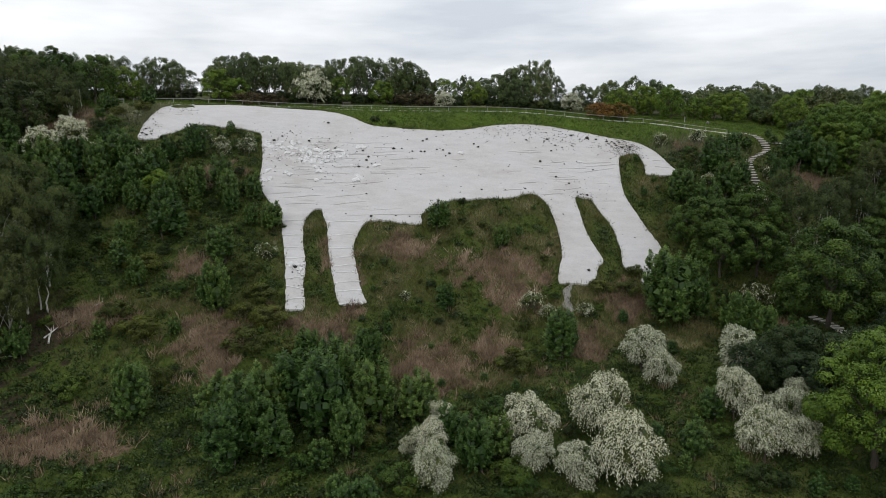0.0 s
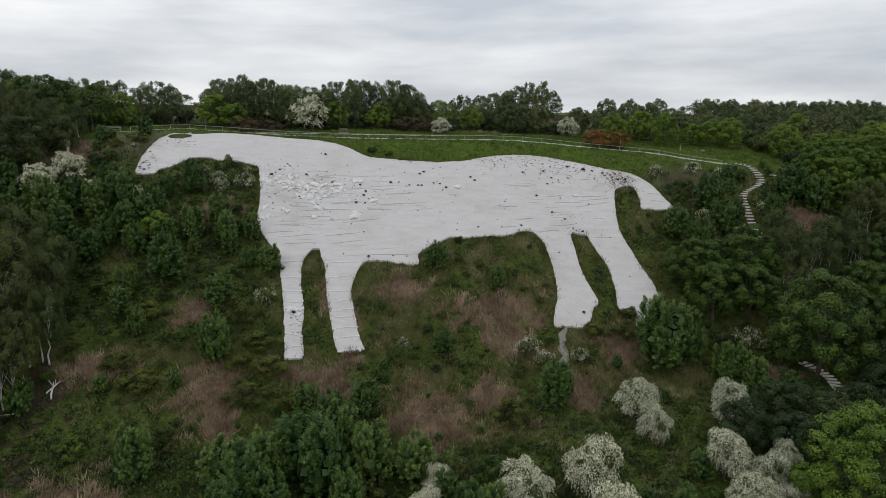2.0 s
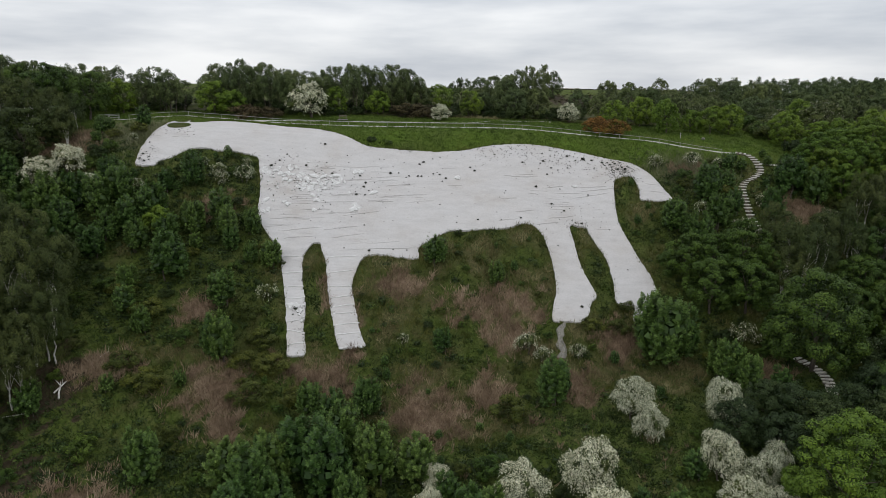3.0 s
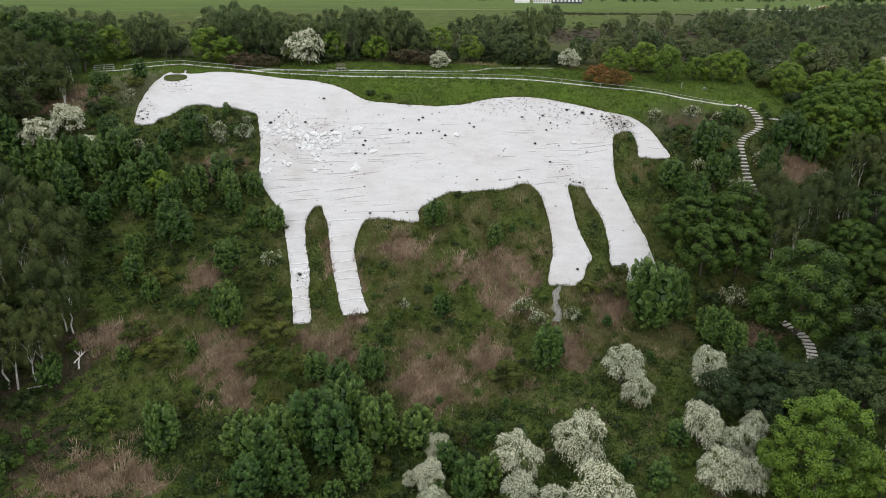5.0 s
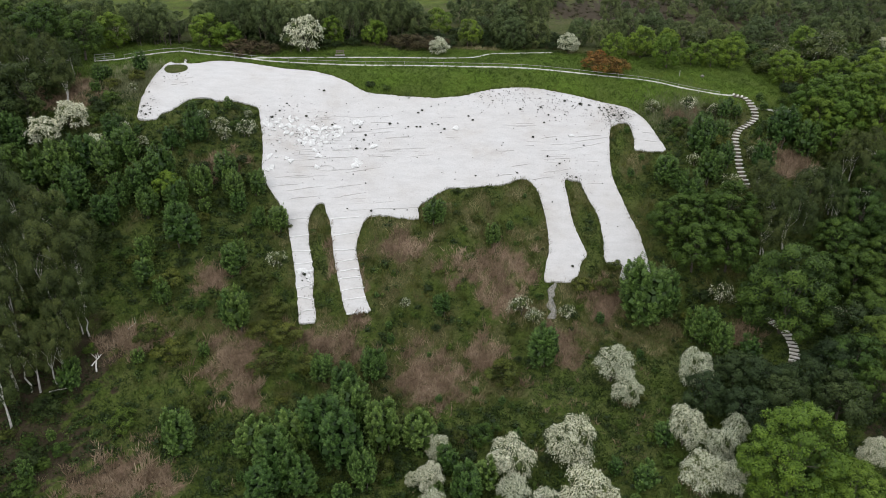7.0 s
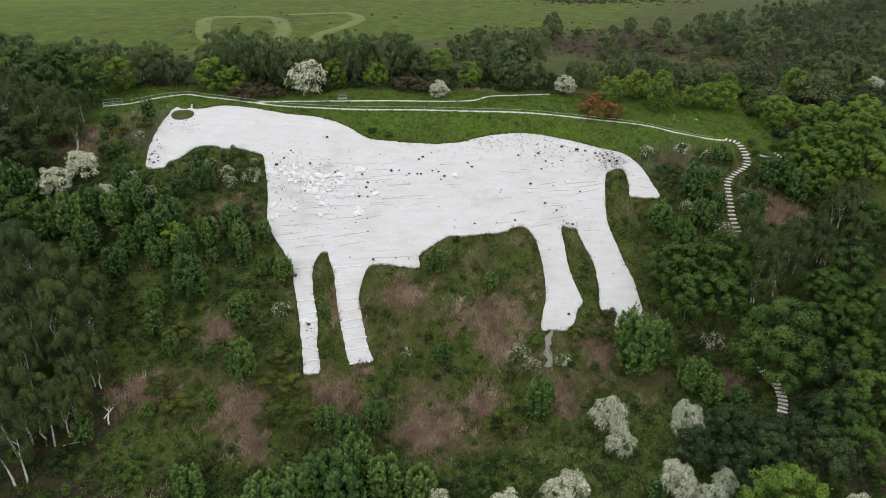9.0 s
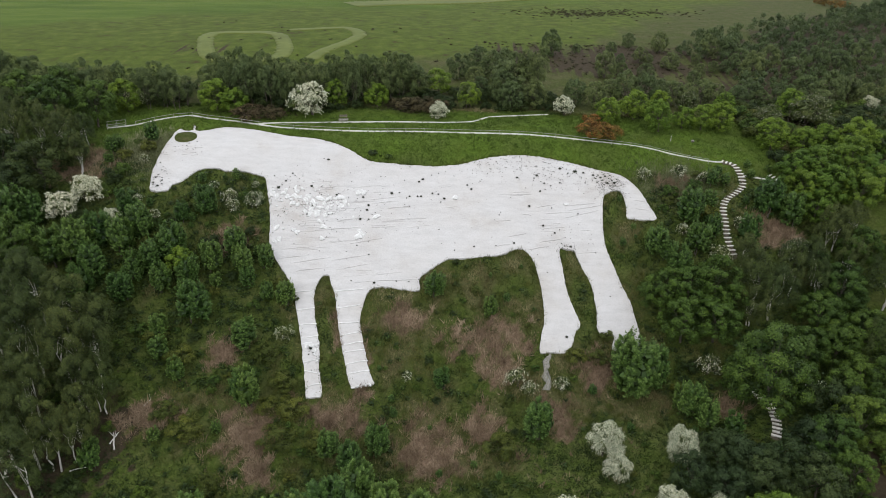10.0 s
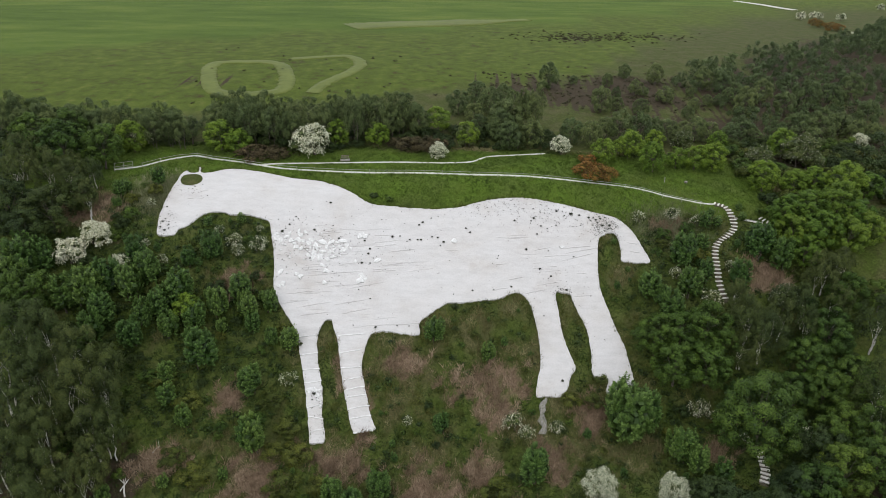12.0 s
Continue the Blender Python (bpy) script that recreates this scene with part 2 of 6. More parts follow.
    l.new(fine.outputs[0], heath.inputs[0])
    patchy = n.new("ShaderNodeMath")
    patchy.operation = "MULTIPLY_ADD"
    l.new(broken.outputs[0], patchy.inputs[0])
    patchy.inputs[1].default_value = 0.8
    halved = n.new("ShaderNodeMath")
    halved.operation = "MULTIPLY"
    halved.inputs[1].default_value = 0.5
    l.new(sep.outputs[2], halved.inputs[0])
    l.new(halved.outputs[0], patchy.inputs[2])
    tufts = ramp_node(n, [(0.58, (0, 0, 0)), (0.70, (1, 1, 1))])
    l.new(patchy.outputs[0], tufts.inputs[0])
    c = mixc(n, l, tufts.outputs[0], c, heath.outputs[0])
    l.new(c, b.inputs["Base Color"])
    b.inputs["Roughness"].default_value = 0.95
    b.inputs["Specular IOR Level"].default_value = 0.1
    bp = n.new("ShaderNodeBump")
    bp.inputs["Strength"].default_value, bp.inputs["Distance"].default_value = 0.8, 0.35
    l.new(fine.outputs[0], bp.inputs["Height"])
    l.new(bp.outputs[0], b.inputs["Normal"])
    return m


CHALK = chalk_material()
GROUND = ground_material()
SLAB = plain_material("clean_white_chalk", (0.47, 0.465, 0.455), (0.60, 0.60, 0.595), 2.0, 0.9, 0.5)


# ---- the lie of the land ----
BUMPS = [(-60, 110, 13, -0.46), (-60, 150, 13, 0.15), (-30, 100, 13, 1.2), (-30, 130, 13, -0.69), (-30, 165, 13, -0.18), (0, 105, 13, -0.85), (5, 130, 13, 0.25), (16, 142, 13, 1.1), (18, 170, 13, 1.08), (36, 138, 13, -1.57), (38, 160, 13, -0.38), (65, 142, 13, 1.62), (72, 165, 13, -1.43), (60, 105, 13, 1.15), (45, 275, 40, -0.95), (66, 175, 13, 0.73)]


def height(x, y):
    """Ground height: a valley floor, the scarp and the plateau, eased into one another (arrays or numbers)."""
    x, y = np.asarray(x, float), np.asarray(y, float)
    v = np.clip(y, 20, 260) - 140
    u = np.clip(x, -130, 130)
    scarp = (29.4839 + -0.086 * u + 0.0376 * u * u / 100 + 0.6713 * v + 0.1247 * u * v / 100 + -0.1294 * v * v / 100
             + 0.0514 * u ** 3 / 1e4 + 0.0214 * u * u * v / 1e4 + -0.3708 * u * v * v / 1e4 + 0.1897 * v ** 3 / 1e4 + -0.0008 * u ** 4 / 1e6)
    top = 50.6995 - 0.0341 * np.clip(x, -300, 300) + 0.1362 * (y - 180) + -0.1174 * u * u / 1000
    moor = 62 - 0.012 * np.clip(x, -200, 300)
    top = 0.5 * (top + moor - np.sqrt((top - moor) ** 2 + 16))
    floor = 1.4262 + 0.1725 * (y - 80) + 0.598 * u * u / 1000
    floor = np.maximum(floor, -60 - 0.0 * y)
    z = 0.5 * (scarp + floor + np.sqrt((scarp - floor) ** 2 + 8.5884))
    z = 0.5 * (z + top - np.sqrt((z - top) ** 2 + 2.2500))
    for bx, by, s, h in BUMPS:
        z = z + h * np.exp(-((x - bx) ** 2 + (y - by) ** 2) / (2 * s * s))
    return z


# ---- the plan ----
HEAD_TOP = [(-66, 171.7), (-65.2, 173.6), (-64.1, 172.4), (-62.4, 172.4), (-61.9, 172.8), (-62.6, 175.7), (-62, 175.1), (-61.1, 172.5), (-58.6, 172.9), (-55.4, 174.7), (-51.8, 174.9), (-47.9, 174.1), (-43.2, 172.8), (-37.8, 170.9), (-31.1, 169.9), (-26.6, 168.3)]
BACK = [(-24.3, 167.2), (-21.3, 165.6), (-18.4, 163.9), (-15.5, 162.9), (-10.5, 162.7), (-5.6, 162.4), (0.8, 162.4), (5.8, 163), (9.4, 164.1), (13.7, 165.2), (18.1, 165.9), (23.2, 166.3), (26.8, 166.1), (32.6, 165.5), (38.9, 164.2), (43.8, 163.1)]
TAIL = [(45.8, 162.2), (47.6, 160.5), (49, 158.5), (50.2, 155.4), (51.5, 151.5), (48.5, 151.5), (44.9, 152.1), (44.9, 154.3), (44.8, 157.1), (43.7, 158.9), (41, 158.2), (39.9, 157.1)]
HIND_LEGS = [(39.2, 153.8), (38.6, 148.7), (38.8, 145.6), (40, 141.1), (41.2, 137.4), (42.3, 134.6), (42.9, 131.3), (43.4, 127.4), (43.3, 126.4), (40, 125.6), (37.1, 125.1), (37, 126.1), (37.6, 127.6), (36.4, 128.2), (34.9, 128.2), (34.3, 129.5), (34.6, 132.3), (34.5, 135), (34.1, 137.8), (32.7, 140.6), (31.6, 143.4), (31.2, 144.5), (29.6, 144.7), (28, 144.7), (27.7, 143.2), (28.1, 139.5), (28.6, 135.1), (29.8, 132.1), (30.6, 129.6), (29.3, 128), (28.5, 125.9), (27.4, 124.6), (26, 123.9), (23.5, 123.8), (21.3, 123.6), (21.5, 125.8), (22.6, 129), (22.8, 133.3), (22.5, 136.5), (21.7, 139.9), (20.4, 142.4)]
BELLY = [(18.4, 143.1), (16.4, 142.6), (14.4, 141.6), (9.7, 140.7), (5.8, 140.3), (2.5, 140.1), (1, 139.5), (-1, 138.2), (-3.7, 136.4), (-4.3, 135.4), (-4.3, 133.4), (-6.8, 133.4), (-9.6, 133.6), (-12.8, 133.8), (-15, 133.1)]
FRONT_LEGS = [(-16, 131), (-16.6, 128.2), (-16.5, 125.5), (-15.5, 121.9), (-14.3, 117.9), (-13.2, 115.6), (-15.4, 115.1), (-17.5, 114.5), (-18.5, 116.5), (-19.6, 120), (-20.8, 124.1), (-21.7, 128.5), (-22.4, 131.8), (-23.5, 134.1), (-24, 135.6), (-25.4, 135.5), (-26.3, 133.9), (-26.8, 131.5), (-26.1, 127), (-25.1, 123.2), (-24.5, 120.6), (-24.2, 116.9), (-23.2, 112.5), (-24.9, 111.9), (-26.2, 111.8), (-26.9, 115.1), (-28, 120.3), (-29.1, 124.6), (-30.4, 129), (-31.2, 132.1)]
CHEST = [(-32.9, 134.6), (-34.9, 137), (-36.5, 139.1), (-37.7, 141.7), (-38.2, 145.2), (-38.8, 149), (-40, 153.6), (-41, 156.7), (-42.5, 157.2), (-44.4, 157.6), (-47.2, 158), (-50.4, 157.6), (-52.1, 158.2), (-54.6, 158), (-56.8, 157.2), (-58.5, 155.5), (-60.1, 154), (-61.8, 153.2), (-62.4, 151.9), (-64.2, 151.5), (-66.4, 151.7), (-66.8, 153), (-67.1, 156.6), (-66.6, 160.3), (-66.2, 163.3), (-66, 167.1)]
EAR_ISLAND = [(-65.3, 168.6), (-65.1, 170.7), (-63.8, 171.4), (-62.1, 171.5), (-60.6, 170.6), (-59.8, 168.5), (-60.2, 166.7), (-61.6, 165.8), (-63.3, 165.8), (-64.6, 166.8)]
RIDGE_PATH = [(-84.1, 174.1), (-78, 176.3), (-73.3, 179.9), (-68.1, 182.5), (-65.2, 183), (-60.2, 181.4), (-53.7, 179.9), (-47.3, 178.1), (-41, 176.5), (-31.9, 175.7), (-20, 175.2), (-5.1, 175.3), (11.3, 174), (26.2, 174.3), (35.2, 174.1), (45.6, 173), (52.7, 171.6), (59.6, 169.1), (67.9, 167), (71.4, 166.7)]
UPPER_PATH = [(-47, 178.1), (-44.5, 178.9), (-38.6, 179.6), (-26.6, 180.6), (-11.4, 181.6), (4, 181.4), (9.4, 182.2), (11.9, 184.2), (14.5, 186), (20, 187.3), (30.7, 189.9)]
STEPS_PATH = [(71.4, 166.7), (73.8, 165.4), (74.5, 162.9), (74.5, 160.5), (73.9, 158.9), (72, 157.4), (69.8, 156.1), (68.3, 154.5), (67.5, 152.4), (67, 148.8), (66.6, 145.5), (66.9, 143), (67.3, 141.2)]
LOWER_PATH = [(63.9, 115.9), (65.4, 112.9), (65.7, 110), (65, 106.6), (63.6, 103.8)]
RING_MOWN = [(-82.5, 255.2), (-84.8, 265.4), (-84, 272.3), (-79.3, 274.6), (-72.8, 275), (-66.3, 275.4), (-59.9, 270.6), (-55.2, 258.2), (-52.5, 245.8), (-52.5, 237.5), (-56.5, 233.7), (-62.7, 232.2), (-69.2, 231.9), (-74.8, 235.1), (-78.5, 242.5)]
ARC_MOWN = [(-57.4, 281.5), (-51.4, 284.3), (-43.9, 287.3), (-36.9, 289.2), (-31.6, 282.6), (-29.5, 272.1), (-31.9, 260.9), (-36, 251.9), (-39.9, 243.3), (-41.9, 234.6)]
BENCH = (-25.1, 182.4)
BOULDER = (66.5, 175.5)
MAY_NEAR = [(11.0, 84.2, 4.2), (10.9, 79.4, 3.1), (20.6, 86.3, 4.4), (21.4, 76.6, 4.8), (16.1, 76.7, 3.2), (-0.2, 88.2, 2.3), (-1.5, 81.6, 2.8), (-4.4, 82.6, 1.3), (-1.2, 76.2, 3.0), (31.4, 104.0, 3.7), (32.5, 98.5, 3.0), (39.9, 88.9, 3.7), (44.3, 86.2, 3.2), (47.8, 89.5, 2.5), (39.7, 80.6, 3.9), (44.3, 80.4, 2.8), (66.6, 82.9, 2.6), (45.4, 101.2, 3.7)]
MAY_RIDGE = [(-34.4, 184.5, 5.4), (0.3, 184.8, 2.7), (34.9, 190.2, 2.8), (-82, 188.6, 2.9), (-79.3, 149, 3.5), (-83.4, 144.2, 3.5), (-71.8, 142.7, 2.4), (129.2, 204.7, 2.6)]
MAY_SLOPE = [(-52.1, 153, 1.4), (-48, 150.8, 2), (-46.9, 148.2, 1.8), (-42.2, 149.7, 2.3), (-46.4, 142.2, 1.4), (-68.3, 148.5, 1.4), (-63.4, 145, 1.4), (-69.5, 158.9, 1.3), (50.6, 161.9, 1.8), (59.1, 162, 2), (64.7, 160.5, 1.8), (56.8, 147.3, 1.7), (56.6, 142.4, 1.3), (63.4, 140.9, 2.5), (70.1, 148, 2), (56, 120.9, 2.4), (59.1, 119.7, 1.6), (75.6, 112.2, 3.2), (-31.7, 122.2, 2.1), (15.4, 117.8, 2.5), (18.4, 116.4, 1.9), (24.9, 117.8, 1.8), (-6.5, 117.3, 1.2), (-42.7, 154.3, 1.1), (74.6, 132.4, 0.7)]
ROSETTE_NEAR = [(-37.5, 110, 3.4), (-29.6, 87.5, 3.5), (-41.6, 87.6, 3.2), (-26, 84.2, 3.8), (-19.3, 90, 4.4), (-15.4, 86.4, 4.5), (-14.4, 93.5, 3.9), (-9.2, 89.8, 3.8), (-3.5, 90, 3.3), (-11.7, 103.9, 2.6), (-23.2, 87.6, 3.6), (-11.6, 82.4, 3), (-21.1, 102.3, 2.6), (-17, 99.8, 2.9), (39.1, 119.8, 5), (43.8, 118.5, 4.3), (48.7, 111.8, 3.1), (19.9, 109, 3.3), (-21.2, 80.7, 3.5), (-26.3, 78.4, 3.8), (4, 79.5, 3.1), (-0.9, 79.9, 1.9), (-56.1, 120.3, 2.3)]
ROSETTE_SLOPE = [(-93.2, 140.8, 5), (-89.3, 142.9, 3.8), (-94.1, 137.4, 4.4), (-77.2, 134.6, 4.3), (-73.3, 138.6, 3.6), (-80.7, 134, 3.9), (-72.8, 131.6, 3.8), (-73.6, 127.4, 3.5), (-65.1, 140.6, 3.6), (-67.9, 137, 3.6), (-69.2, 145, 3.1), (-52.4, 147, 2.8), (-57.5, 145, 2.4), (-57.6, 136.7, 3.8), (-48.7, 134.9, 2.9), (-44, 138.1, 3.4), (-42.3, 134.7, 2.9), (-37.6, 136.4, 2.5), (-32.4, 129.2, 2.8), (-40.7, 132.1, 2.2), (-50, 124.2, 4.1), (-39.4, 119.9, 3.2), (-37, 109.6, 3.4), (-53, 131.9, 2.9), (-65.6, 127, 3.2), (-64, 131.2, 2.7), (-60.5, 133.5, 3.2), (-57.9, 129.7, 2.9), (-0.7, 132.6, 2.8), (49.6, 143.9, 3.3)]
ROSETTE_SLOPE_MORE = [(53.8, 138.8, 3.3), (58.6, 143.2, 3.1), (58.8, 150.3, 4), (51.9, 141.9, 2.5), (70.8, 144.4, 2.9), (11.1, 129.3, 2), (0.4, 116.5, 2.2), (40, 117.1, 6.1), (50.2, 111.4, 3.3), (51.9, 108.1, 2.8), (19, 108.4, 3.4), (-12.2, 104.8, 2.4), (-51.1, 112.9, 2.2), (77.5, 151.6, 4.2), (82.1, 148.6, 3.3), (63.5, 146.5, 2.3), (-36.4, 129.6, 1.8)]
BROAD = [(48.6, 132.4, 5.0), (54.4, 133.2, 4.4), (60.0, 132.7, 4.9), (51.7, 126.4, 5.1), (58.5, 126.3, 5.0), (63.0, 130.0, 3.7), (79.0, 110.9, 4.0), (83.5, 113.6, 4.0), (71.1, 99.4, 4.3), (77.4, 102, 4.7), (71.4, 92.6, 3.9), (93.3, 138.4, 4.5), (100.9, 138.1, 4), (-86.4, 174.5, 5.1), (-96.1, 173, 6.3), (-105.5, 178, 5.9), (-99, 185.9, 4.9), (-87.8, 132.1, 5.4), (-90.6, 130.1, 4.3)]
SYCAMORE = [(64.6, 112.4, 8.6), (81.0, 127.6, 5.0), (86.6, 131.0, 4.9), (82.4, 121.5, 4.7), (76.5, 121.6, 4.4), (88.5, 122.5, 5.0), (87.5, 109.4, 5.2), (84, 103, 5.0)]
MAPLE = [(86.1, 158.9, 4.4), (92.0, 158.9, 4.6), (98.8, 159.0, 4.6), (102.1, 155.7, 4.0), (86.5, 154.2, 4.0), (92.1, 152.1, 4.8), (98.0, 150.2, 4.5), (103.2, 151.9, 4.0), (87.8, 149.4, 3.7)]
BRIGHT = [(-59.6, 187, 4.6), (-54.6, 186.3, 3.6), (-28.5, 192.2, 3.3), (-16.9, 192.2, 3.3), (0.3, 204.2, 3.8), (-83, 185.4, 4.1), (9.1, 193.7, 3.3), (-55.1, 133.5, 2.9), (46.3, 185.8, 3.4), (54.0, 188.8, 3.9), (62.5, 193.8, 3.2), (58.8, 180.8, 3.9), (66.0, 183.8, 3.1), (71.2, 183.5, 3.4), (76.2, 183.9, 4.0), (82.4, 197.2, 2.9), (99.4, 193.1, 4.2), (86.1, 173.0, 4.1), (94.0, 172.3, 3.6), (99.1, 172.3, 3.8), (105.7, 169.4, 4.9), (112.8, 170.3, 4.0)]
FLOWERING = [(71.7, 197.1, 3.5), (89.7, 185.1, 4.5), (102.2, 186.5, 5.6), (121.2, 208.3, 1.9), (130.2, 216.9, 3.4), (79.8, 140.2, 3.4)]
LIME_TREE = [(51.3, 77.4, 8), (57.4, 73.5, 5.6)]
DARK_NEAR = [(51.1, 99.7, 4.2), (54.8, 97.5, 4.6), (57, 94, 4.1), (45, 95.4, 4), (50.5, 92.4, 4), (61.4, 95.9, 4.2), (65.5, 91.6, 4.6), (68.2, 100.5, 4.4), (76.8, 108.6, 4.7)]
DARK_SLOPE = [(-90.4, 151.5, 5.8), (-94.0, 146.3, 5.6), (-85.6, 157.6, 3.6), (-99.9, 152.5, 5.6)]
BIRCH_LEFT = [(-67.9, 95.8, 3.9), (-64.8, 98.5, 3.4), (-63.9, 100.5, 3.2), (-62.9, 106.5, 3.1), (-65.8, 105.5, 3.7), (-71.7, 96.5, 4.1), (-69.0, 110.5, 4.3), (-65.0, 111.5, 3.6), (-71.5, 117.0, 4.3), (-66.5, 115.5, 3.7), (-76.5, 111, 4.6), (-78, 119, 4.4), (-84, 121, 4.6), (-73.5, 103, 4.3), (-78.5, 104.5, 4.5), (-84, 113, 4.5), (-76, 96, 4.6), (-70, 90, 4.2), (-82, 99, 4.8)]
BIRCH_RIGHT = [(68.3, 132.9, 4.4), (68.2, 139.3, 3.1), (71.8, 130.5, 4.0), (88.0, 141.9, 3.9), (92.9, 143.6, 3.6), (82.3, 136.7, 3.3), (82.1, 132.6, 3.3), (90.2, 136.1, 3.5), (67.1, 128.4, 3.5), (75.8, 134.2, 3.4), (96, 131, 4.6), (91, 117, 4.8)]
BIRCH_HEAD = [(-88.2, 160.4, 3.6), (-94.5, 161.1, 3.8), (-103.2, 168.0, 4.2), (-83.2, 155.4, 3.0), (-101.0, 159.5, 4.0), (-84.6, 164.1, 2.6), (-90.5, 165.5, 3.2)]
GORSE = [(39.5, 176.7, 3.4), (44.1, 175.6, 3.7), (41.4, 183.6, 2.4), (-50.3, 182.6, 4.2), (-44.3, 183.4, 3.8), (-9.3, 190.5, 3.9), (-4.6, 190.3, 4.2), (-0.6, 191.1, 3.2), (211.6, 396.1, 3.3), (212.3, 385.6, 3.6), (214.3, 380.5, 2.9), (215.3, 409.6, 2.7)]
OLIVE_SHRUB = [(-30.6, 113.8, 2.9), (-28.9, 109.5, 2.9), (-32.7, 109.3, 2.4), (-52.4, 106.9, 2.7), (-47.4, 104.2, 3.1), (-30.3, 104, 3.1), (11.5, 105.4, 3.3), (-34.5, 133, 1.5), (-31.7, 130.3, 1.5), (-51.4, 116.8, 3), (-56.9, 120.7, 2.8), (-34.7, 118.4, 2.5), (-23.9, 104.5, 2.4), (28.6, 123.5, 2), (33.6, 123.7, 2.3), (36.1, 127.6, 1.8)]
WEEDS = [(-37.5, 154.4), (-65.8, 158.6), (-64.3, 154.1), (-36.8, 155.3), (-29.9, 155.4), (-23.9, 153.8), (-17.7, 153.6), (-16.3, 151.7), (-16.6, 150.5), (-16.1, 148.4), (-18, 148.3), (-36.6, 148), (-30.1, 148.6), (-26.7, 162.6), (-4.6, 158.1), (-3.7, 158.8), (-1.6, 159.9), (0.1, 160.4), (1.4, 153.9), (0.6, 153.1), (0, 155), (-1.4, 155.2), (-4.1, 154.4), (-4.9, 154.4), (-6.8, 154.3), (-7.5, 153.9), (-9.2, 155.1), (-11, 154.9), (7, 157.4), (7.9, 156.4), (19.1, 160), (25.7, 159.3), (27.2, 158.9), (23.3, 160.3), (24.1, 161.1), (29.6, 159.9), (30.1, 163.5), (24.5, 157.2)]
WEEDS_MORE = [(21.5, 153.2), (26.9, 153.5), (24.4, 149.1), (14.2, 150.4), (33.1, 152.8), (27, 147.8), (3.5, 141.9), (8, 142.8), (13, 143.3), (17.2, 144.3), (-9.3, 135), (-6.6, 135), (-14.1, 134.5), (-19.1, 134.7), (-15.6, 140.4), (-18.4, 142.3), (33.7, 163.1), (35.8, 163), (24.4, 139.1), (38.1, 135.5), (27.3, 126.9), (-65.9, 154.8), (-66.2, 153.5), (-65, 152.7), (-64.2, 153.3), (40.3, 161.3), (41.4, 160.6), (42.6, 161.2), (41.1, 162.3), (39.4, 162.6), (38.7, 161.7), (39.9, 162), (40.9, 162.9), (41.9, 161.8), (43.1, 160.6), (42.3, 162.6), (38.2, 162.5), (43.8, 161.5), (28.4, 145.7), (29, 145.3), (30.4, 145.2), (-25.7, 120), (-26.6, 119.5), (-26.3, 120.7), (-36, 156.3), (-34.7, 158.4), (-34.1, 157.9)]
SLABS = [(-38.9, 153), (-37.7, 152.6), (-36.2, 153.3), (-35.2, 152.4), (-34.3, 151.8), (-33.5, 152.9), (-33.2, 153.9), (-32.3, 152.6), (-33.9, 151), (-32.6, 150.8), (-31, 152.2), (-30.3, 153), (-29.1, 151.6), (-29.3, 150), (-28, 149.2), (-27.3, 150.4), (-26.5, 151.5), (-25.7, 152.6), (-24.7, 151), (-23.6, 151.9), (-22.6, 151.1), (-21.8, 152.1), (-24.1, 152.8), (-27.8, 152.5), (-32, 154.7), (-33.5, 154.9), (-35.8, 154.2), (-30.8, 149.4), (-29.7, 148.7), (-25.8, 150.3)]
SLABS_MORE = [(-36.6, 145), (-35.8, 142.4), (-36.8, 141.9), (-32.9, 144.8), (-32.1, 144.4), (-26.2, 146.1), (-26.3, 143.4), (-27.3, 147.3), (-17.9, 145.4), (-18.2, 144.3), (-17.2, 144.8), (-18.4, 154.9), (-17.7, 154.8), (-19, 154.5), (-39, 153.8), (-23, 153.1), (-26.1, 148.7), (-24.8, 149.4), (3.9, 154.3), (30.4, 154.7), (-27.1, 121.4), (-26.3, 121.3), (-27.2, 120.9), (-25.8, 120.5), (-19.7, 148.6), (-14.4, 149), (-21, 151.6)]
SEAM_ENDS = [(-29.4, 154.5), (-26.6, 154.1), (-28.5, 152.2), (-19.9, 152.1), (-26.2, 149.7), (-21.4, 150.1), (-15.6, 152.3), (-10.2, 153.1), (-11.8, 151.1), (-5.4, 152.2), (-11.4, 148.1), (-7.1, 149), (-15.3, 146.6), (-10, 147), (-34.9, 140.4), (-28, 141.6), (-32.7, 137.6), (-23.9, 139.4), (-31.2, 135.9), (-24.4, 137.3), (-23.6, 138.8), (-16.3, 140.3), (-22.5, 136.9), (-15.5, 138.5), (-35.3, 138.3), (-29.7, 139.5), (12.5, 143), (16.5, 144), (31.2, 154.6), (37.7, 155.6)]
SEAM_MORE = [(16.1, 145.7), (20.2, 146.8), (25.4, 152), (31.7, 153.1), (29.5, 151.6), (38.1, 153.9), (31.1, 153.5), (39.1, 155.1), (23.4, 153.3), (27.7, 154.4), (13.5, 148.8), (16.9, 149.5), (23.3, 145.4), (28.9, 146.8), (20.5, 143.2), (25.3, 144.8), (46.9, 156.3), (49.6, 155.8), (47.2, 154.2), (50.2, 153.6), (-16, 134.8), (-4.3, 135.7), (-23.3, 147.5), (-18.1, 148.8), (-25.1, 145.5), (-18, 146.5), (-28.2, 143.4), (-23.1, 144.1), (-20.3, 142.6), (-12.6, 144.2), (-31.2, 147), (-27.3, 147.5)]
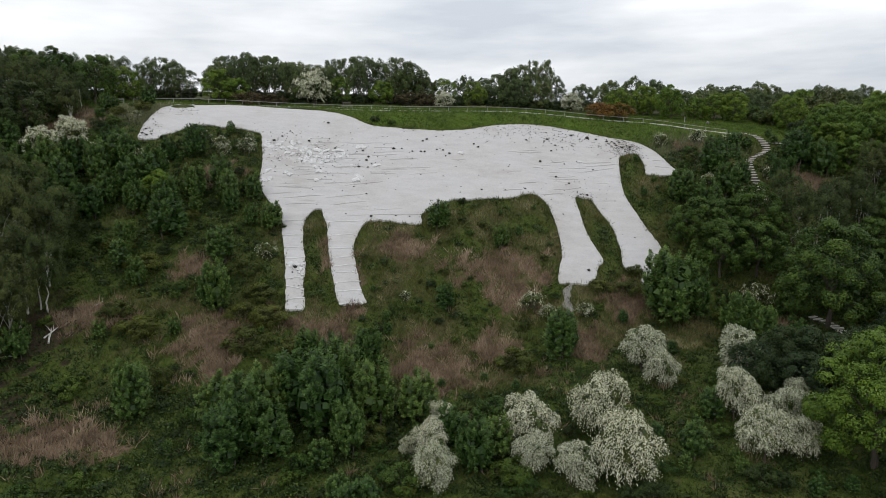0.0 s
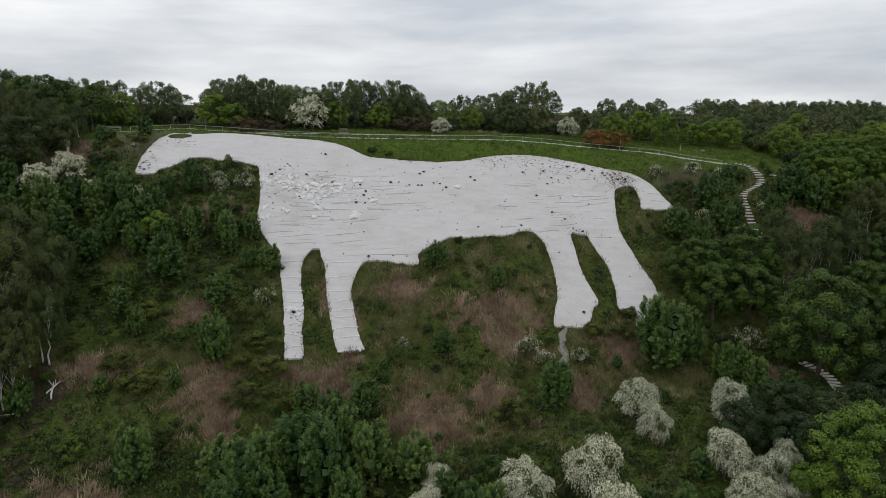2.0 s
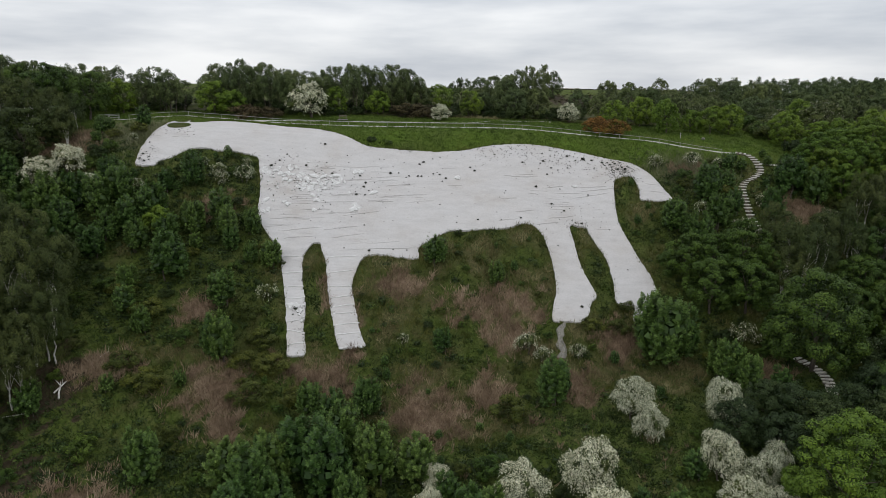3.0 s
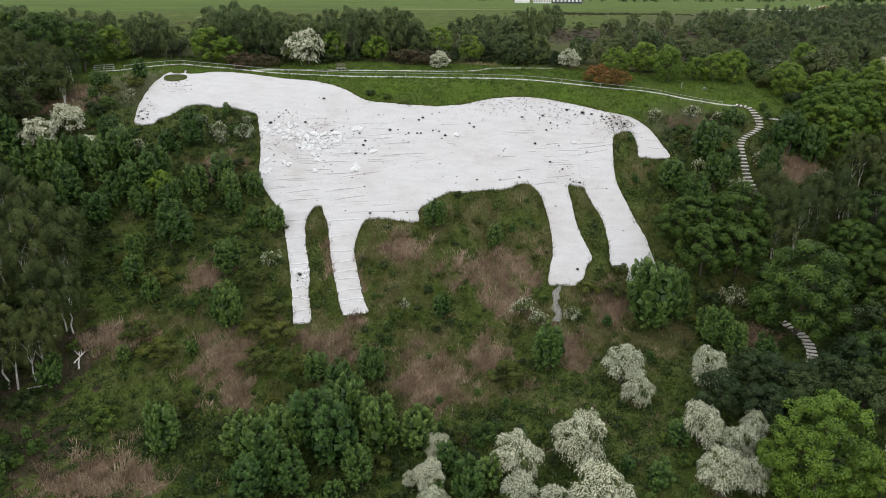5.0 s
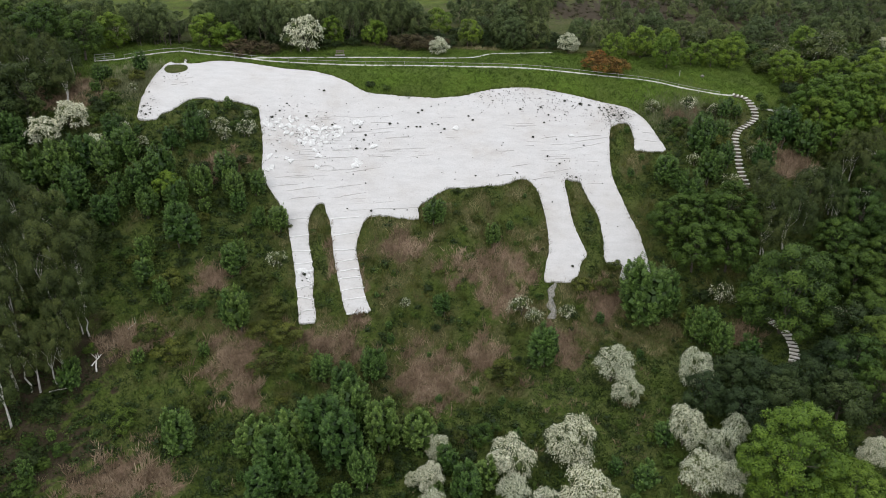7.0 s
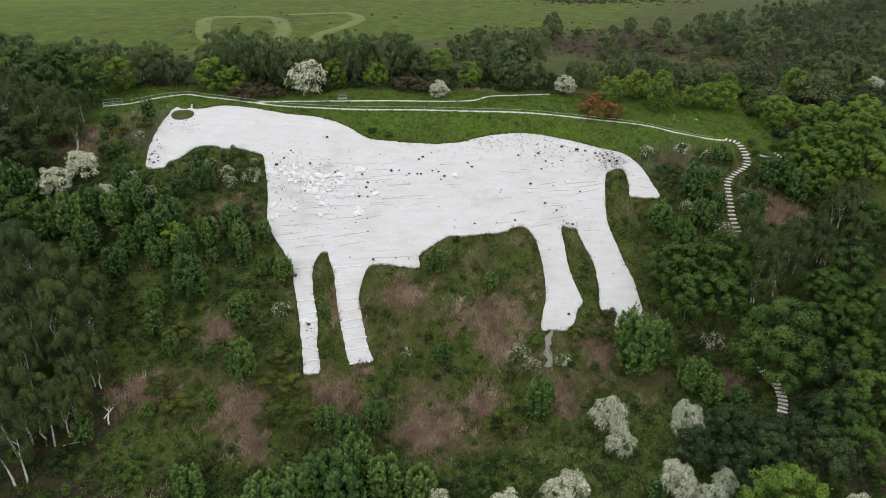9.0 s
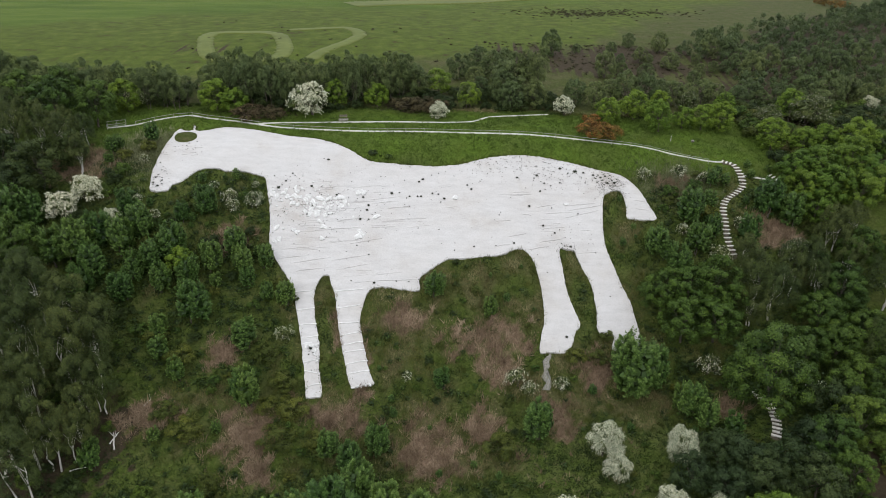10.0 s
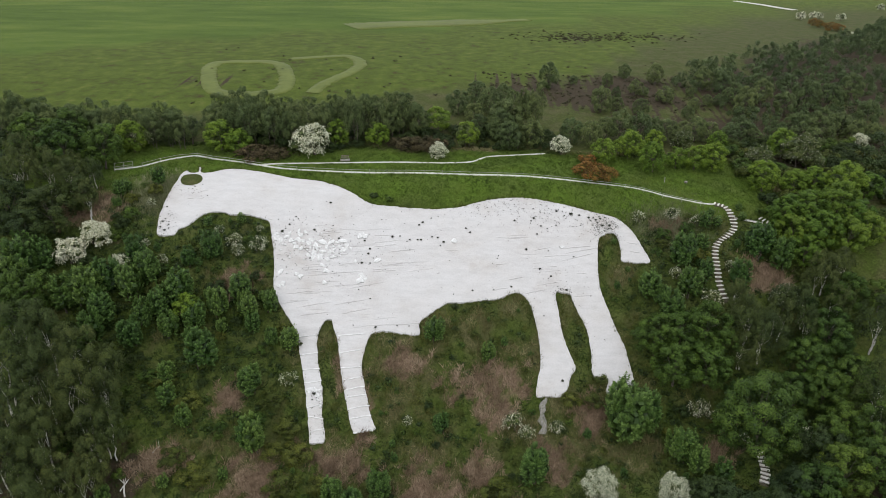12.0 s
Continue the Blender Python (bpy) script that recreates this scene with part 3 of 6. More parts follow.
LEG_SEAMS = [(-31, 131.5), (-27, 132.3), (-30, 127.9), (-26.3, 128.8), (-29.3, 125.1), (-25.6, 125.7), (-28.5, 122.6), (-25, 123.4), (-28.1, 120.8), (-24.7, 121.7), (-27.5, 118), (-24.3, 118.9), (-27.1, 116.4), (-23.9, 116.2), (-26.5, 113.6), (-23.5, 114.4), (-22.4, 132.4), (-16.5, 133.2), (-21.8, 129), (-16.8, 130), (-21.2, 126.1), (-16.7, 126.6), (-20.6, 123.8), (-16.2, 124.7), (-19.9, 122), (-15.8, 122.9), (-19.5, 120.6), (-15.3, 121.5), (-18.9, 118.5), (-14.6, 119.6), (-18.4, 116.8), (-14.2, 117.9)]
SCREE = [(23.5, 123.5), (22, 121.1), (22, 117.2)]
FAR_TRACK = [(225.9, 549.7), (234.5, 524.9), (238.3, 501.7), (242.6, 487.5)]
STRIP_A = [(-44.8, 377.1), (-21.8, 388.4), (2.6, 395.4), (28, 405.3), (53.1, 415.5)]
SIDE_STEPS = [(75.1, 162.2), (78.4, 161.3), (81.6, 160.2)]
LOGS = [(-59.2, 100.1), (-60.3, 100.9), (-65.6, 96), (-56.1, 107.6)]
MOOR_BUSH = [(-13.6, 200.3, 3.8), (-5.5, 201.1, 3.1), (-9.0, 206.5, 4.2), (8.1, 193.1, 2.9), (12.7, 203.7, 2.8), (18.6, 196.5, 4.0), (20.3, 191.9, 3.6), (27.2, 195.2, 3.8), (17.0, 218.5, 3.9), (21.6, 226.0, 3.4), (13.2, 229.1, 3.4), (6.8, 218.6, 3.4), (11.5, 213.5, 2.8), (40.1, 249.4, 3.6), (39.2, 198.8, 3.5), (44.6, 197.2, 3.6), (50.9, 203.4, 3.1), (54.1, 199.7, 4.0), (60.0, 200.0, 3.9), (64.8, 202.1, 3.1), (68.5, 201.7, 3.4), (72.9, 202.3, 3.1), (78.0, 204.1, 3.4), (82.0, 203.3, 3.1), (86.5, 199.7, 3.7), (91.8, 205.2, 4.4), (94.8, 201.4, 3.3), (101.4, 201.9, 4.4), (109.5, 206.6, 4.6), (119.8, 210.2, 5.0), (112.6, 201.9, 3.7), (101.8, 226.4, 4.9), (102.5, 237.5, 4.4), (112.8, 239.0, 4.5), (116.4, 229.7, 4.7), (127.4, 237.0, 4.9), (135.6, 237.9, 4.9), (147.0, 244.7, 5.0), (140.5, 222.0, 4.6), (130.7, 209.9, 3.5)]
MOOR_MORE = [(103.3, 250.1, 4.6), (96.1, 252.2, 4.0), (86.2, 230.8, 2.4), (92.8, 235.9, 2.1), (78.7, 237.6, 2.9), (69.9, 244.4, 2.5), (53.9, 225.4, 3.6), (59.9, 228.3, 2.2), (66.8, 225.0, 2.6), (80.6, 257.9, 3.1), (70.9, 264.3, 2.3), (62.1, 253.4, 2.2), (81.7, 222.5, 2.2), (127.6, 214.5, 4.2), (135.5, 208.9, 3.1), (89.2, 243.4, 1.9), (72.9, 243.6, 1.7), (62, 239.5, 1.7), (96.5, 236.7, 1.9), (49.8, 254.1, 1.7)]
FAR_BLOOM = [(218.7, 431.8, 3.2), (231.3, 441.8, 2.9), (232.1, 436.5, 2.4), (241.5, 428.5, 2.8), (212.2, 361.9, 1.7), (302.2, 490.6, 2.8)]
BRACKEN = [(-2, 105, 6.5, 6), (9, 110, 4, 3.5), (8, 125, 8, 3.5, 10), (-7, 128, 6, 3), (13, 120, 5, 3), (-20, 109, 6, 3), (-46, 142, 4, 4), (-43, 119, 5, 3, 30), (78, 147, 7, 5), (-84, 158, 8, 6), (57, 112, 4, 4), (58, 160, 5, 3), (-16, 118, 2, 7), (14, 126, 6, 4), (24, 112, 4, 5), (-21, 126, 1.5, 6), (33, 121, 4, 4), (-49, 82, 9, 4.5), (-36, 104.5, 5.5, 4.5), (-55, 106, 6, 3, 20), (-33, 98, 3, 3)]
HEATH = [(92, 352, 30, 4), (68, 346, 14, 3), (-88, 242, 5, 5), (-62, 102, 6, 7), (118, 250, 34, 26), (160, 275, 46, 36), (104, 216, 26, 12), (74, 214, 22, 8), (190, 320, 40, 30), (-76, 96, 14, 16), (-64, 86, 12, 7), (-84, 80, 16, 10), (82, 92, 14, 16), (58, 240, 40, 13), (40, 252, 26, 8), (70, 262, 22, 7), (-80, 250, 10, 5), (-47, 186, 10, 4), (-5, 192, 12, 4), (140, 206, 16, 6), (104, 192, 18, 12)]


# ---- mesh helpers ----
def mesh_object(name, verts, faces, mat, parent=None, label="", smooth=False):
    me = bpy.data.meshes.new(name)
    me.from_pydata([tuple(v) for v in verts], [], [tuple(f) for f in faces])
    me.materials.append(mat)
    if smooth:
        me.polygons.foreach_set("use_smooth", [True] * len(me.polygons))
    ob = new(name, me)
    if parent:
        ob.parent = parent
    if label:
        ob["label"] = label
    return ob


def part(name, bm, mat, parent, label="", smooth=False):
    me = bpy.data.meshes.new(name)
    bm.to_mesh(me)
    bm.free()
    me.materials.append(mat)
    if smooth:
        me.polygons.foreach_set("use_smooth", [True] * len(me.polygons))
    ob = new(name, me)
    ob.parent = parent
    if label:
        ob["label"] = label
    return ob


def quad_mesh(name, quads, mat, tint=None):
    """A mesh from an array (n, corners, 3) of separate leaves or blades, each with its own tint from 0 to 1."""
    n, k = quads.shape[:2]
    if tint is None:
        tint = np.random.default_rng(n).random(n)
    me = bpy.data.meshes.new(name)
    me.vertices.add(k * n)
    me.vertices.foreach_set("co", np.asarray(quads, np.float32).ravel())
    me.loops.add(k * n)
    me.loops.foreach_set("vertex_index", np.arange(k * n, dtype=np.int32))
    me.polygons.add(n)
    me.polygons.foreach_set("loop_start", np.arange(0, k * n, k, dtype=np.int32))
    me.polygons.foreach_set("loop_total", np.full(n, k, dtype=np.int32))
    me.update()
    me.attributes.new("tint", "FLOAT", "FACE").data.foreach_set("value", np.clip(tint, 0, 1).astype(np.float32))
    me.materials.append(mat)
    return me


def unit(v):
    return v / np.maximum(np.linalg.norm(v, axis=-1, keepdims=True), 1e-6)


def leaves(c, t, length, width, rng, face=None):
    """Diamond leaves from their stalk ends c along the ways t; their faces turn towards the ways face, if given."""
    t = unit(t)
    if face is None:
        face = rng.normal(size=t.shape)
    b = unit(np.cross(t, unit(face)))
    length, width = np.asarray(length)[..., None], np.asarray(width)[..., None]
    mid = c + t * length * 0.5
    return np.stack([c, mid + b * width * 0.5, c + t * length, mid - b * width * 0.5], axis=1)


def spline(points, step, closed=False):
    """A smooth line through the points (Catmull-Rom), about one place every step metres."""
    p = [np.asarray(q, float) for q in points]
    n = len(p)
    out = []
    for i in range(n if closed else n - 1):
        a, b = p[i], p[(i + 1) % n]
        before = p[i - 1] if closed or i else a
        after = p[(i + 2) % n] if closed or i + 2 < n else b
        k = max(1, int(round(np.linalg.norm(b - a) / step)))
        for j in range(k):
            s = j / k
            out.append(0.5 * (2 * a + (b - before) * s + (2 * before - 5 * a + 4 * b - after) * s * s + (3 * a - before - 3 * b + after) * s ** 3))
    if not closed:
        out.append(p[-1])
    return np.array(out)


def box(bm, m, sx, sy, sz, bevel=0.0):
    r = bmesh.ops.create_cube(bm, size=1.0, matrix=m @ Matrix.Diagonal((sx, sy, sz, 1)))
    if bevel:
        edges = {e for v in r["verts"] for e in v.link_edges}
        bmesh.ops.bevel(bm, geom=list(edges), offset=bevel, segments=1, affect="EDGES")


def tube(path, radii, sides=6):
    """Vertices and faces of a tapered tube along a path."""
    path = np.asarray(path, float)
    verts, faces = [], []
    for i, p in enumerate(path):
        d = unit(path[min(i + 1, len(path) - 1)] - path[max(i - 1, 0)])
        a = unit(np.cross(d, (0.3, 0.9, 0.2)))
        b = np.cross(d, a)
        for k in range(sides):
            w = 2 * math.pi * k / sides
            verts.append(p + radii[i] * (a * math.cos(w) + b * math.sin(w)))
        if i:
            o = (i - 1) * sides
            for k in range(sides):
                faces.append((o + k, o + (k + 1) % sides, o + sides + (k + 1) % sides, o + sides + k))
    faces.append(tuple(range((len(path) - 1) * sides, len(path) * sides)))
    return verts, faces


def join(pieces):
    verts, faces = [], []
    for v, f in pieces:
        o = len(verts)
        verts += list(v)
        faces += [tuple(i + o for i in q) for q in f]
    return verts, faces


# ---- ground ----
def stepped(lo, hi, fine_lo, fine_hi, step, grow=1.22):
    inner = list(np.arange(fine_lo, fine_hi + 1e-6, step))
    d, v = step, fine_hi
    while v < hi:
        d *= grow
        v += d
        inner.append(v)
    d, v = step, fine_lo
    while v > lo:
        d *= grow
        v -= d
        inner.insert(0, v)
    return np.array(inner)


def soft_blob(x, y, cx, cy, rx, ry, turn=0.0, ragged=0.7):
    """1 inside an uneven patch, fading to 0 outside."""
    c, s = math.cos(radians(turn)), math.sin(radians(turn))
    u, v = ((x - cx) * c + (y - cy) * s) / rx, (-(x - cx) * s + (y - cy) * c) / ry
    w = ragged * (np.sin(x * 0.9 + cy) * np.cos(y * 1.1 - cx) + 0.6 * np.sin(x * 2.3 - y * 1.7))
    return np.clip(1.6 * (1.15 - np.sqrt(u * u + v * v) + 0.5 * w), 0, 1)


def patchy_noise(x, y, size, seed):
    """Smooth random drift from 0 to 1 over the plan, with patches about size metres across."""
    lattice = np.random.default_rng(seed).random((97, 97))
    u, v = np.asarray(x) / size + 500.0, np.asarray(y) / size + 500.0
    i, j = np.floor(u).astype(int), np.floor(v).astype(int)
    a, b = u - i, v - j
    a, b = a * a * (3 - 2 * a), b * b * (3 - 2 * b)
    i0, i1, j0, j1 = i % 97, (i + 1) % 97, j % 97, (j + 1) % 97
    return (lattice[i0, j0] * (1 - a) + lattice[i1, j0] * a) * (1 - b) + (lattice[i0, j1] * (1 - a) + lattice[i1, j1] * a) * b


def bracken_cover(x, y):
    k = np.zeros_like(x)
    for q in BRACKEN:
        k = np.maximum(k, soft_blob(x, y, *q))
    torn = 0.5 * patchy_noise(x, y, 1.7, 3) + 0.5 * patchy_noise(x, y, 4.0, 4)
    litter = 0.30 * np.clip((132 - y) / 20, 0, 1) * np.clip((60 - np.abs(x + 8)) / 12, 0, 1)
    return np.clip(k * (0.35 + 1.0 * torn) + litter * torn, 0, 1)


def field_cover(x, y):
    edge = np.interp(x, [-200, -70, -25, 0, 55, 100, 150, 240, 400], [205, 212, 228, 240, 262, 330, 400, 470, 520])
    mown = np.interp(x, [-200, -171, -98, -45, 50, 140, 243, 500], [270, 281, 336, 352, 392, 450, 545, 700])
    return 0.5 * np.clip((y - edge) / 6, 0, 1) + 0.5 * np.clip((y - mown) / 5, 0, 1)


def heath_cover(x, y):
    k = np.zeros_like(x)
    for q in HEATH:
        k = np.maximum(k, soft_blob(x, y, *q))
    return k


def lush_cover(x, y):
    """Fresh green turf on the ridge."""
    ridge = np.clip((y - 158) / 8, 0, 1) * np.clip((193 - y) / 6, 0, 1) * np.clip((92 - x) / 8, 0, 1) * (0.82 + 0.18 * np.sin(0.3 * x + 1.5 * np.sin(0.4 * y)))
    return ridge


def scrub_cover(x, y):
    """How thickly low bramble and scrub cover the hillside, 0 to 1."""
    left = np.clip((-33 - x) / 6, 0, 1) * np.clip((y - 108) / 8, 0, 1)
    right = np.clip((x - 44) / 6, 0, 1)
    foot = np.clip((100 - y) / 10, 0, 1) * np.clip((8 - x) / 10, 0, 1)
    drift = 0.5 + 0.6 * np.sin(0.31 * x + 1.7 * np.sin(0.23 * y + 1)) * np.sin(0.27 * y + 1.5 * np.sin(0.29 * x))
    return np.clip(np.maximum(np.maximum(0.9 * left, 0.8 * right), 0.9 * foot) + 0.5 * drift - 0.08, 0, 1)


def herb_cover(x, y):
    """Where leafy undergrowth takes over from grass: patches on the slope, all of the slope's foot."""
    k = 0.58 * patchy_noise(x, y, 6.5, 1) + 0.42 * patchy_noise(x, y, 2.2, 2)
    k = k + 0.3 * np.clip((scrub_cover(x, y) - 0.35) / 0.4, 0, 1) + 0.35 * np.clip((101 - y) / 6, 0, 1)
    return k + 0.4 * np.clip((x - 12) / 4, 0, 1) * np.clip((112 - y) / 6, 0, 1)


def relief(x, y):
    """Hummocks of the rough ground, smoothed off on the plateau."""
    k = np.clip((176 - y) / 14, 0.0, 1) * np.clip((y + 40) / 60, 0, 1)
    return k * (0.13 * np.sin(0.55 * x + 1.3 * np.sin(0.31 * y)) * np.sin(0.48 * y + 1.1 * np.sin(0.27 * x)) + 0.06 * np.sin(1.3 * x + 0.7 * y) * np.sin(1.1 * y - 0.4 * x))


gx, gy = stepped(-3600, 3600, -112, 118, 1.15), stepped(-900, 4200, 62, 196, 1.15)
GX, GY = np.meshgrid(gx, gy)
GZ = height(GX, GY) + relief(GX, GY) - 0.25
nx, ny = len(gx), len(gy)
idx = np.arange(nx * ny).reshape(ny, nx)
g_quads = np.stack([idx[:-1, :-1], idx[:-1, 1:], idx[1:, 1:], idx[1:, :-1]], axis=-1).reshape(-1, 4)
ground_mesh = bpy.data.meshes.new("ground")
ground_mesh.from_pydata(np.stack([GX, GY, GZ], -1).reshape(-1, 3), [], g_quads)
ground_mesh.polygons.foreach_set("use_smooth", np.ones(len(g_quads), bool))
ground_mesh.materials.append(GROUND)
cover = ground_mesh.color_attributes.new("cover", "FLOAT_COLOR", "POINT")
heath = heath_cover(GX, GY)
rgba = np.stack([bracken_cover(GX, GY), field_cover(GX, GY) * (1 - heath), heath, np.maximum(lush_cover(GX, GY), 0.3 * np.clip((herb_cover(GX, GY) - 0.52) / 0.12, 0, 1) * (GY < 166) * (GY > 60))], -1)
cover.data.foreach_set("color", rgba.astype(np.float32).ravel())
ground = tagged(new("ground", ground_mesh), "rough grassy hillside with dead bracken rising to a flat moor", "ground", kind="structure")


# ---- the white horse ----
def inside(pts, poly):
    """Which of the plan points lie inside the closed outline."""
    x, y = pts[:, 0], pts[:, 1]
    x0, y0 = poly[:, 0], poly[:, 1]
    x1, y1 = np.roll(x0, -1), np.roll(y0, -1)
    hit_any = np.zeros(len(pts), bool)
    for a, b, c, d in zip(x0, y0, x1, y1):
        if b != d:
            cross = ((b > y) != (d > y)) & (x < (c - a) * (y - b) / (d - b) + a)
            hit_any ^= cross
    return hit_any


def away(pts, line):
    """Distance of each plan point to the nearest place of a line."""
    return np.min(np.linalg.norm(pts[:, None] - line[None], axis=2), axis=1)


from mathutils.geometry import delaunay_2d_cdt

rng = np.random.default_rng(7)
OUTLINE = spline(HEAD_TOP + BACK + TAIL + HIND_LEGS + BELLY + FRONT_LEGS + CHEST, 0.55, closed=True)
OUTLINE = OUTLINE + rng.normal(size=OUTLINE.shape) * 0.05
ISLAND = spline(EAR_ISLAND, 0.6, closed=True)
sx, sy = np.meshgrid(np.arange(-69, 54, 0.85), np.arange(110, 177, 0.85))
fill = np.stack([sx.ravel(), sy.ravel()], -1) + rng.normal(size=(sx.size, 2)) * 0.12
fill = fill[inside(fill, OUTLINE)]
fill = fill[(away(fill, OUTLINE) > 0.45)]
fill = fill[(away(fill, ISLAND) > 0.45) & ~inside(fill, ISLAND)]


def horse_lift(x, y):
    """The bed of chippings: low creases along the contour on the breast and legs, fine unevenness all over."""
    crease = np.clip((-12 - x) / 10, 0, 1) * np.clip((160 - y) / 6, 0, 1)
    return 0.04 + 0.03 * np.sin(0.8 * x + 2 * np.sin(0.5 * y)) * np.sin(0.9 * y) + 0.05 * crease * np.sin(2.6 * y + 0.8 * np.sin(0.6 * x) + 0.25 * x)


n_out, n_isl = len(OUTLINE), len(ISLAND)
all_pts = np.concatenate([OUTLINE, ISLAND, fill])
edges = [(i, (i + 1) % n_out) for i in range(n_out)] + [(n_out + i, n_out + (i + 1) % n_isl) for i in range(n_isl)]
v2, _, f2, _, _, _ = delaunay_2d_cdt([Vector(p) for p in all_pts], edges, [], 0, 1e-4)
v2 = np.array([tuple(v) for v in v2])
cent = np.array([v2[list(f)].mean(axis=0) for f in f2])
keep = inside(cent, OUTLINE) & ~inside(cent, ISLAND)
tris = [tuple(f) for f, k in zip(f2, keep) if k]
hz = height(v2[:, 0], v2[:, 1]) + horse_lift(v2[:, 0], v2[:, 1])
verts = [(x, y, z) for (x, y), z in zip(v2, hz)]
count = {}
for f in tris:
    for a, b in ((f[0], f[1]), (f[1], f[2]), (f[2], f[0])):
        count[(a, b)] = count.get((a, b), 0) + 1
rim = [(a, b) for (a, b) in count if (b, a) not in count]
low = {}
for a, b in rim:
    for k in (a, b):
        if k not in low:
            low[k] = len(verts)
            verts.append((verts[k][0], verts[k][1], verts[k][2] - 0.7))
skirt = [(b, a, low[a], low[b]) for a, b in rim]
horse = new("hill_figure")
tagged(horse, "giant white horse of whitened chippings on a steep green hillside", "hill figure")
mesh_object("chippings_bed", verts, tris + skirt, CHALK, horse)


def on_horse(x, y):
    return float(height(x, y)) + float(horse_lift(x, y))


# ---- ribbons: paths, mown tracks ----
def ribbon(name, line, width, mat, lift, label, category, ragged=0.12, kind="structure", sink=0.6, taper=1.0):
    p = spline(line, 0.8)
    d = unit(np.gradient(p, axis=0))
    side = np.stack([-d[:, 1], d[:, 0]], -1)
    r = np.random.default_rng(len(p))
    width = width * np.interp(np.arange(len(p)) / len(p), [0, 0.66, 0.85, 1], [1, 1, taper, taper])
    wl_, wr_ = (width / 2 * (1 + ragged * r.normal(size=(2, len(p)))))
    cols = [p + side * wl_[:, None], p + side * wl_[:, None] * 0.4, p - side * wr_[:, None] * 0.4, p - side * wr_[:, None]]
    vs, fs = [], []
    for i in range(len(p)):
        for k, c in enumerate(cols):
            vs.append((c[i, 0], c[i, 1], float(height(c[i, 0], c[i, 1])) + lift + (0.03 if k in (1, 2) else 0)))
        for k in (0, 3):
            vs.append((cols[k][i, 0], cols[k][i, 1], float(height(cols[k][i, 0], cols[k][i, 1])) - sink))
        if i:
            o, q = 6 * (i - 1), 6 * i
            for a, b in ((4, 0), (0, 1), (1, 2), (2, 3), (3, 5)):
                fs.append((o + a, o + b, q + b, q + a))
    ob = mesh_object(name, vs, fs, mat, smooth=True)
    return tagged(ob, label, category, kind=kind)


ribbon("ridge_path", RIDGE_PATH, 0.78, PATH_STONE, -0.21, "pale worn gravel path along the ridge above the horse", "path", taper=0.5)
ribbon("upper_path", UPPER_PATH, 0.7, PATH_STONE, -0.20, "pale gravel side path through short ridge grass", "path")
ribbon("mown_strip", STRIP_A, 26.0, MOWN, -0.1, "pale mown strip on the grass airfield", "track", ragged=0.06, taper=0.35)
ribbon("far_track", FAR_TRACK, 4.0, PATH_STONE, 0.05, "pale distant track across the moor", "track")
ribbon("scree_run", SCREE, 1.5, SCREE_STONE, -0.05, "bare grey scree washed down below the hind hoof", "scree", ragged=0.7)
ribbon("link_path", SIDE_STEPS, 0.35, PATH_STONE, -0.1, "thin pale link path beside the steps", "path")
ribbon("mown_ring", RING_MOWN + RING_MOWN[:1], 5.6, MOWN, -0.12, "lighter mown ring in the grass field", "track", ragged=0.08)
ribbon("mown_arc", ARC_MOWN, 5.0, MOWN, -0.12, "lighter mown bend in the grass field", "track", ragged=0.08)


# ---- plants ----
def ball(rng, n):
    return unit(rng.normal(size=(n, 3)))


def crown_shell(rng, n, rx, rz, lumps=0.3, low=-0.55, fill_in=0.35):
    """Clump centres in an uneven crown, its middle at the origin: outer places mostly, few below."""
    d = ball(rng, n * 3)
    d = d[d[:, 2] > low][:n]
    k = rng.uniform(1, 9, 3)
    wob = 1 + lumps * (np.sin(3.1 * d[:, 0] + k[0]) * np.sin(2.7 * d[:, 1] + k[1]) + 0.7 * np.sin(5 * d[:, 2] + 4 * d[:, 0] + k[2]))
    rad = np.maximum(1 - fill_in * rng.random(len(d)) ** 1.5, 0.2) * wob
    return d * rad[:, None] * np.array([rx, rx, rz]), d


def trunk_mesh(name, rng, height_m, radius, crown_mid, targets, mat, lean=0.0, stems=1):
    """One mesh for each stem, with the limbs that leave it."""
    made = []
    for s in range(stems):
        pieces = []
        a = rng.uniform(0, 6.28)
        off = np.array([math.cos(a), math.sin(a), 0]) * (0.0 if stems == 1 else 0.12 + 0.2 * rng.random())
        tilt = np.array([math.cos(a), math.sin(a), 0]) * (lean + (0.12 if stems > 1 else 0.03) * height_m)
        path = [off + tilt * (k / 5) ** 1.3 + np.array([0, 0, -0.15 + (height_m + 0.15) * k / 5]) + rng.normal(size=3) * 0.02 * height_m * (k > 0) for k in range(6)]
        pieces.append(tube(path, [radius * (1.25 - 1.1 * (k / 5)) for k in range(6)]))
        for tg in targets[s::stems]:
            a0 = path[rng.integers(2, 5)]
            m = (a0 + tg) / 2 + np.array([0, 0, 0.06 * height_m * rng.random()])
            pieces.append(tube([a0, m, tg], [radius * 0.4, radius * 0.24, radius * 0.08], 4))
        v, f = join(pieces)
        me = bpy.data.meshes.new(name)
        me.from_pydata([tuple(q) for q in v], [], f)
        me.materials.append(mat)
        made.append(me)
    return made


def tree_thing(name, trunks, crowns):
    top = new(name)
    for nm, me in (*(("trunk", t) for t in trunks), *crowns):
        ob = new(nm, me)
        ob.parent = top
    return top


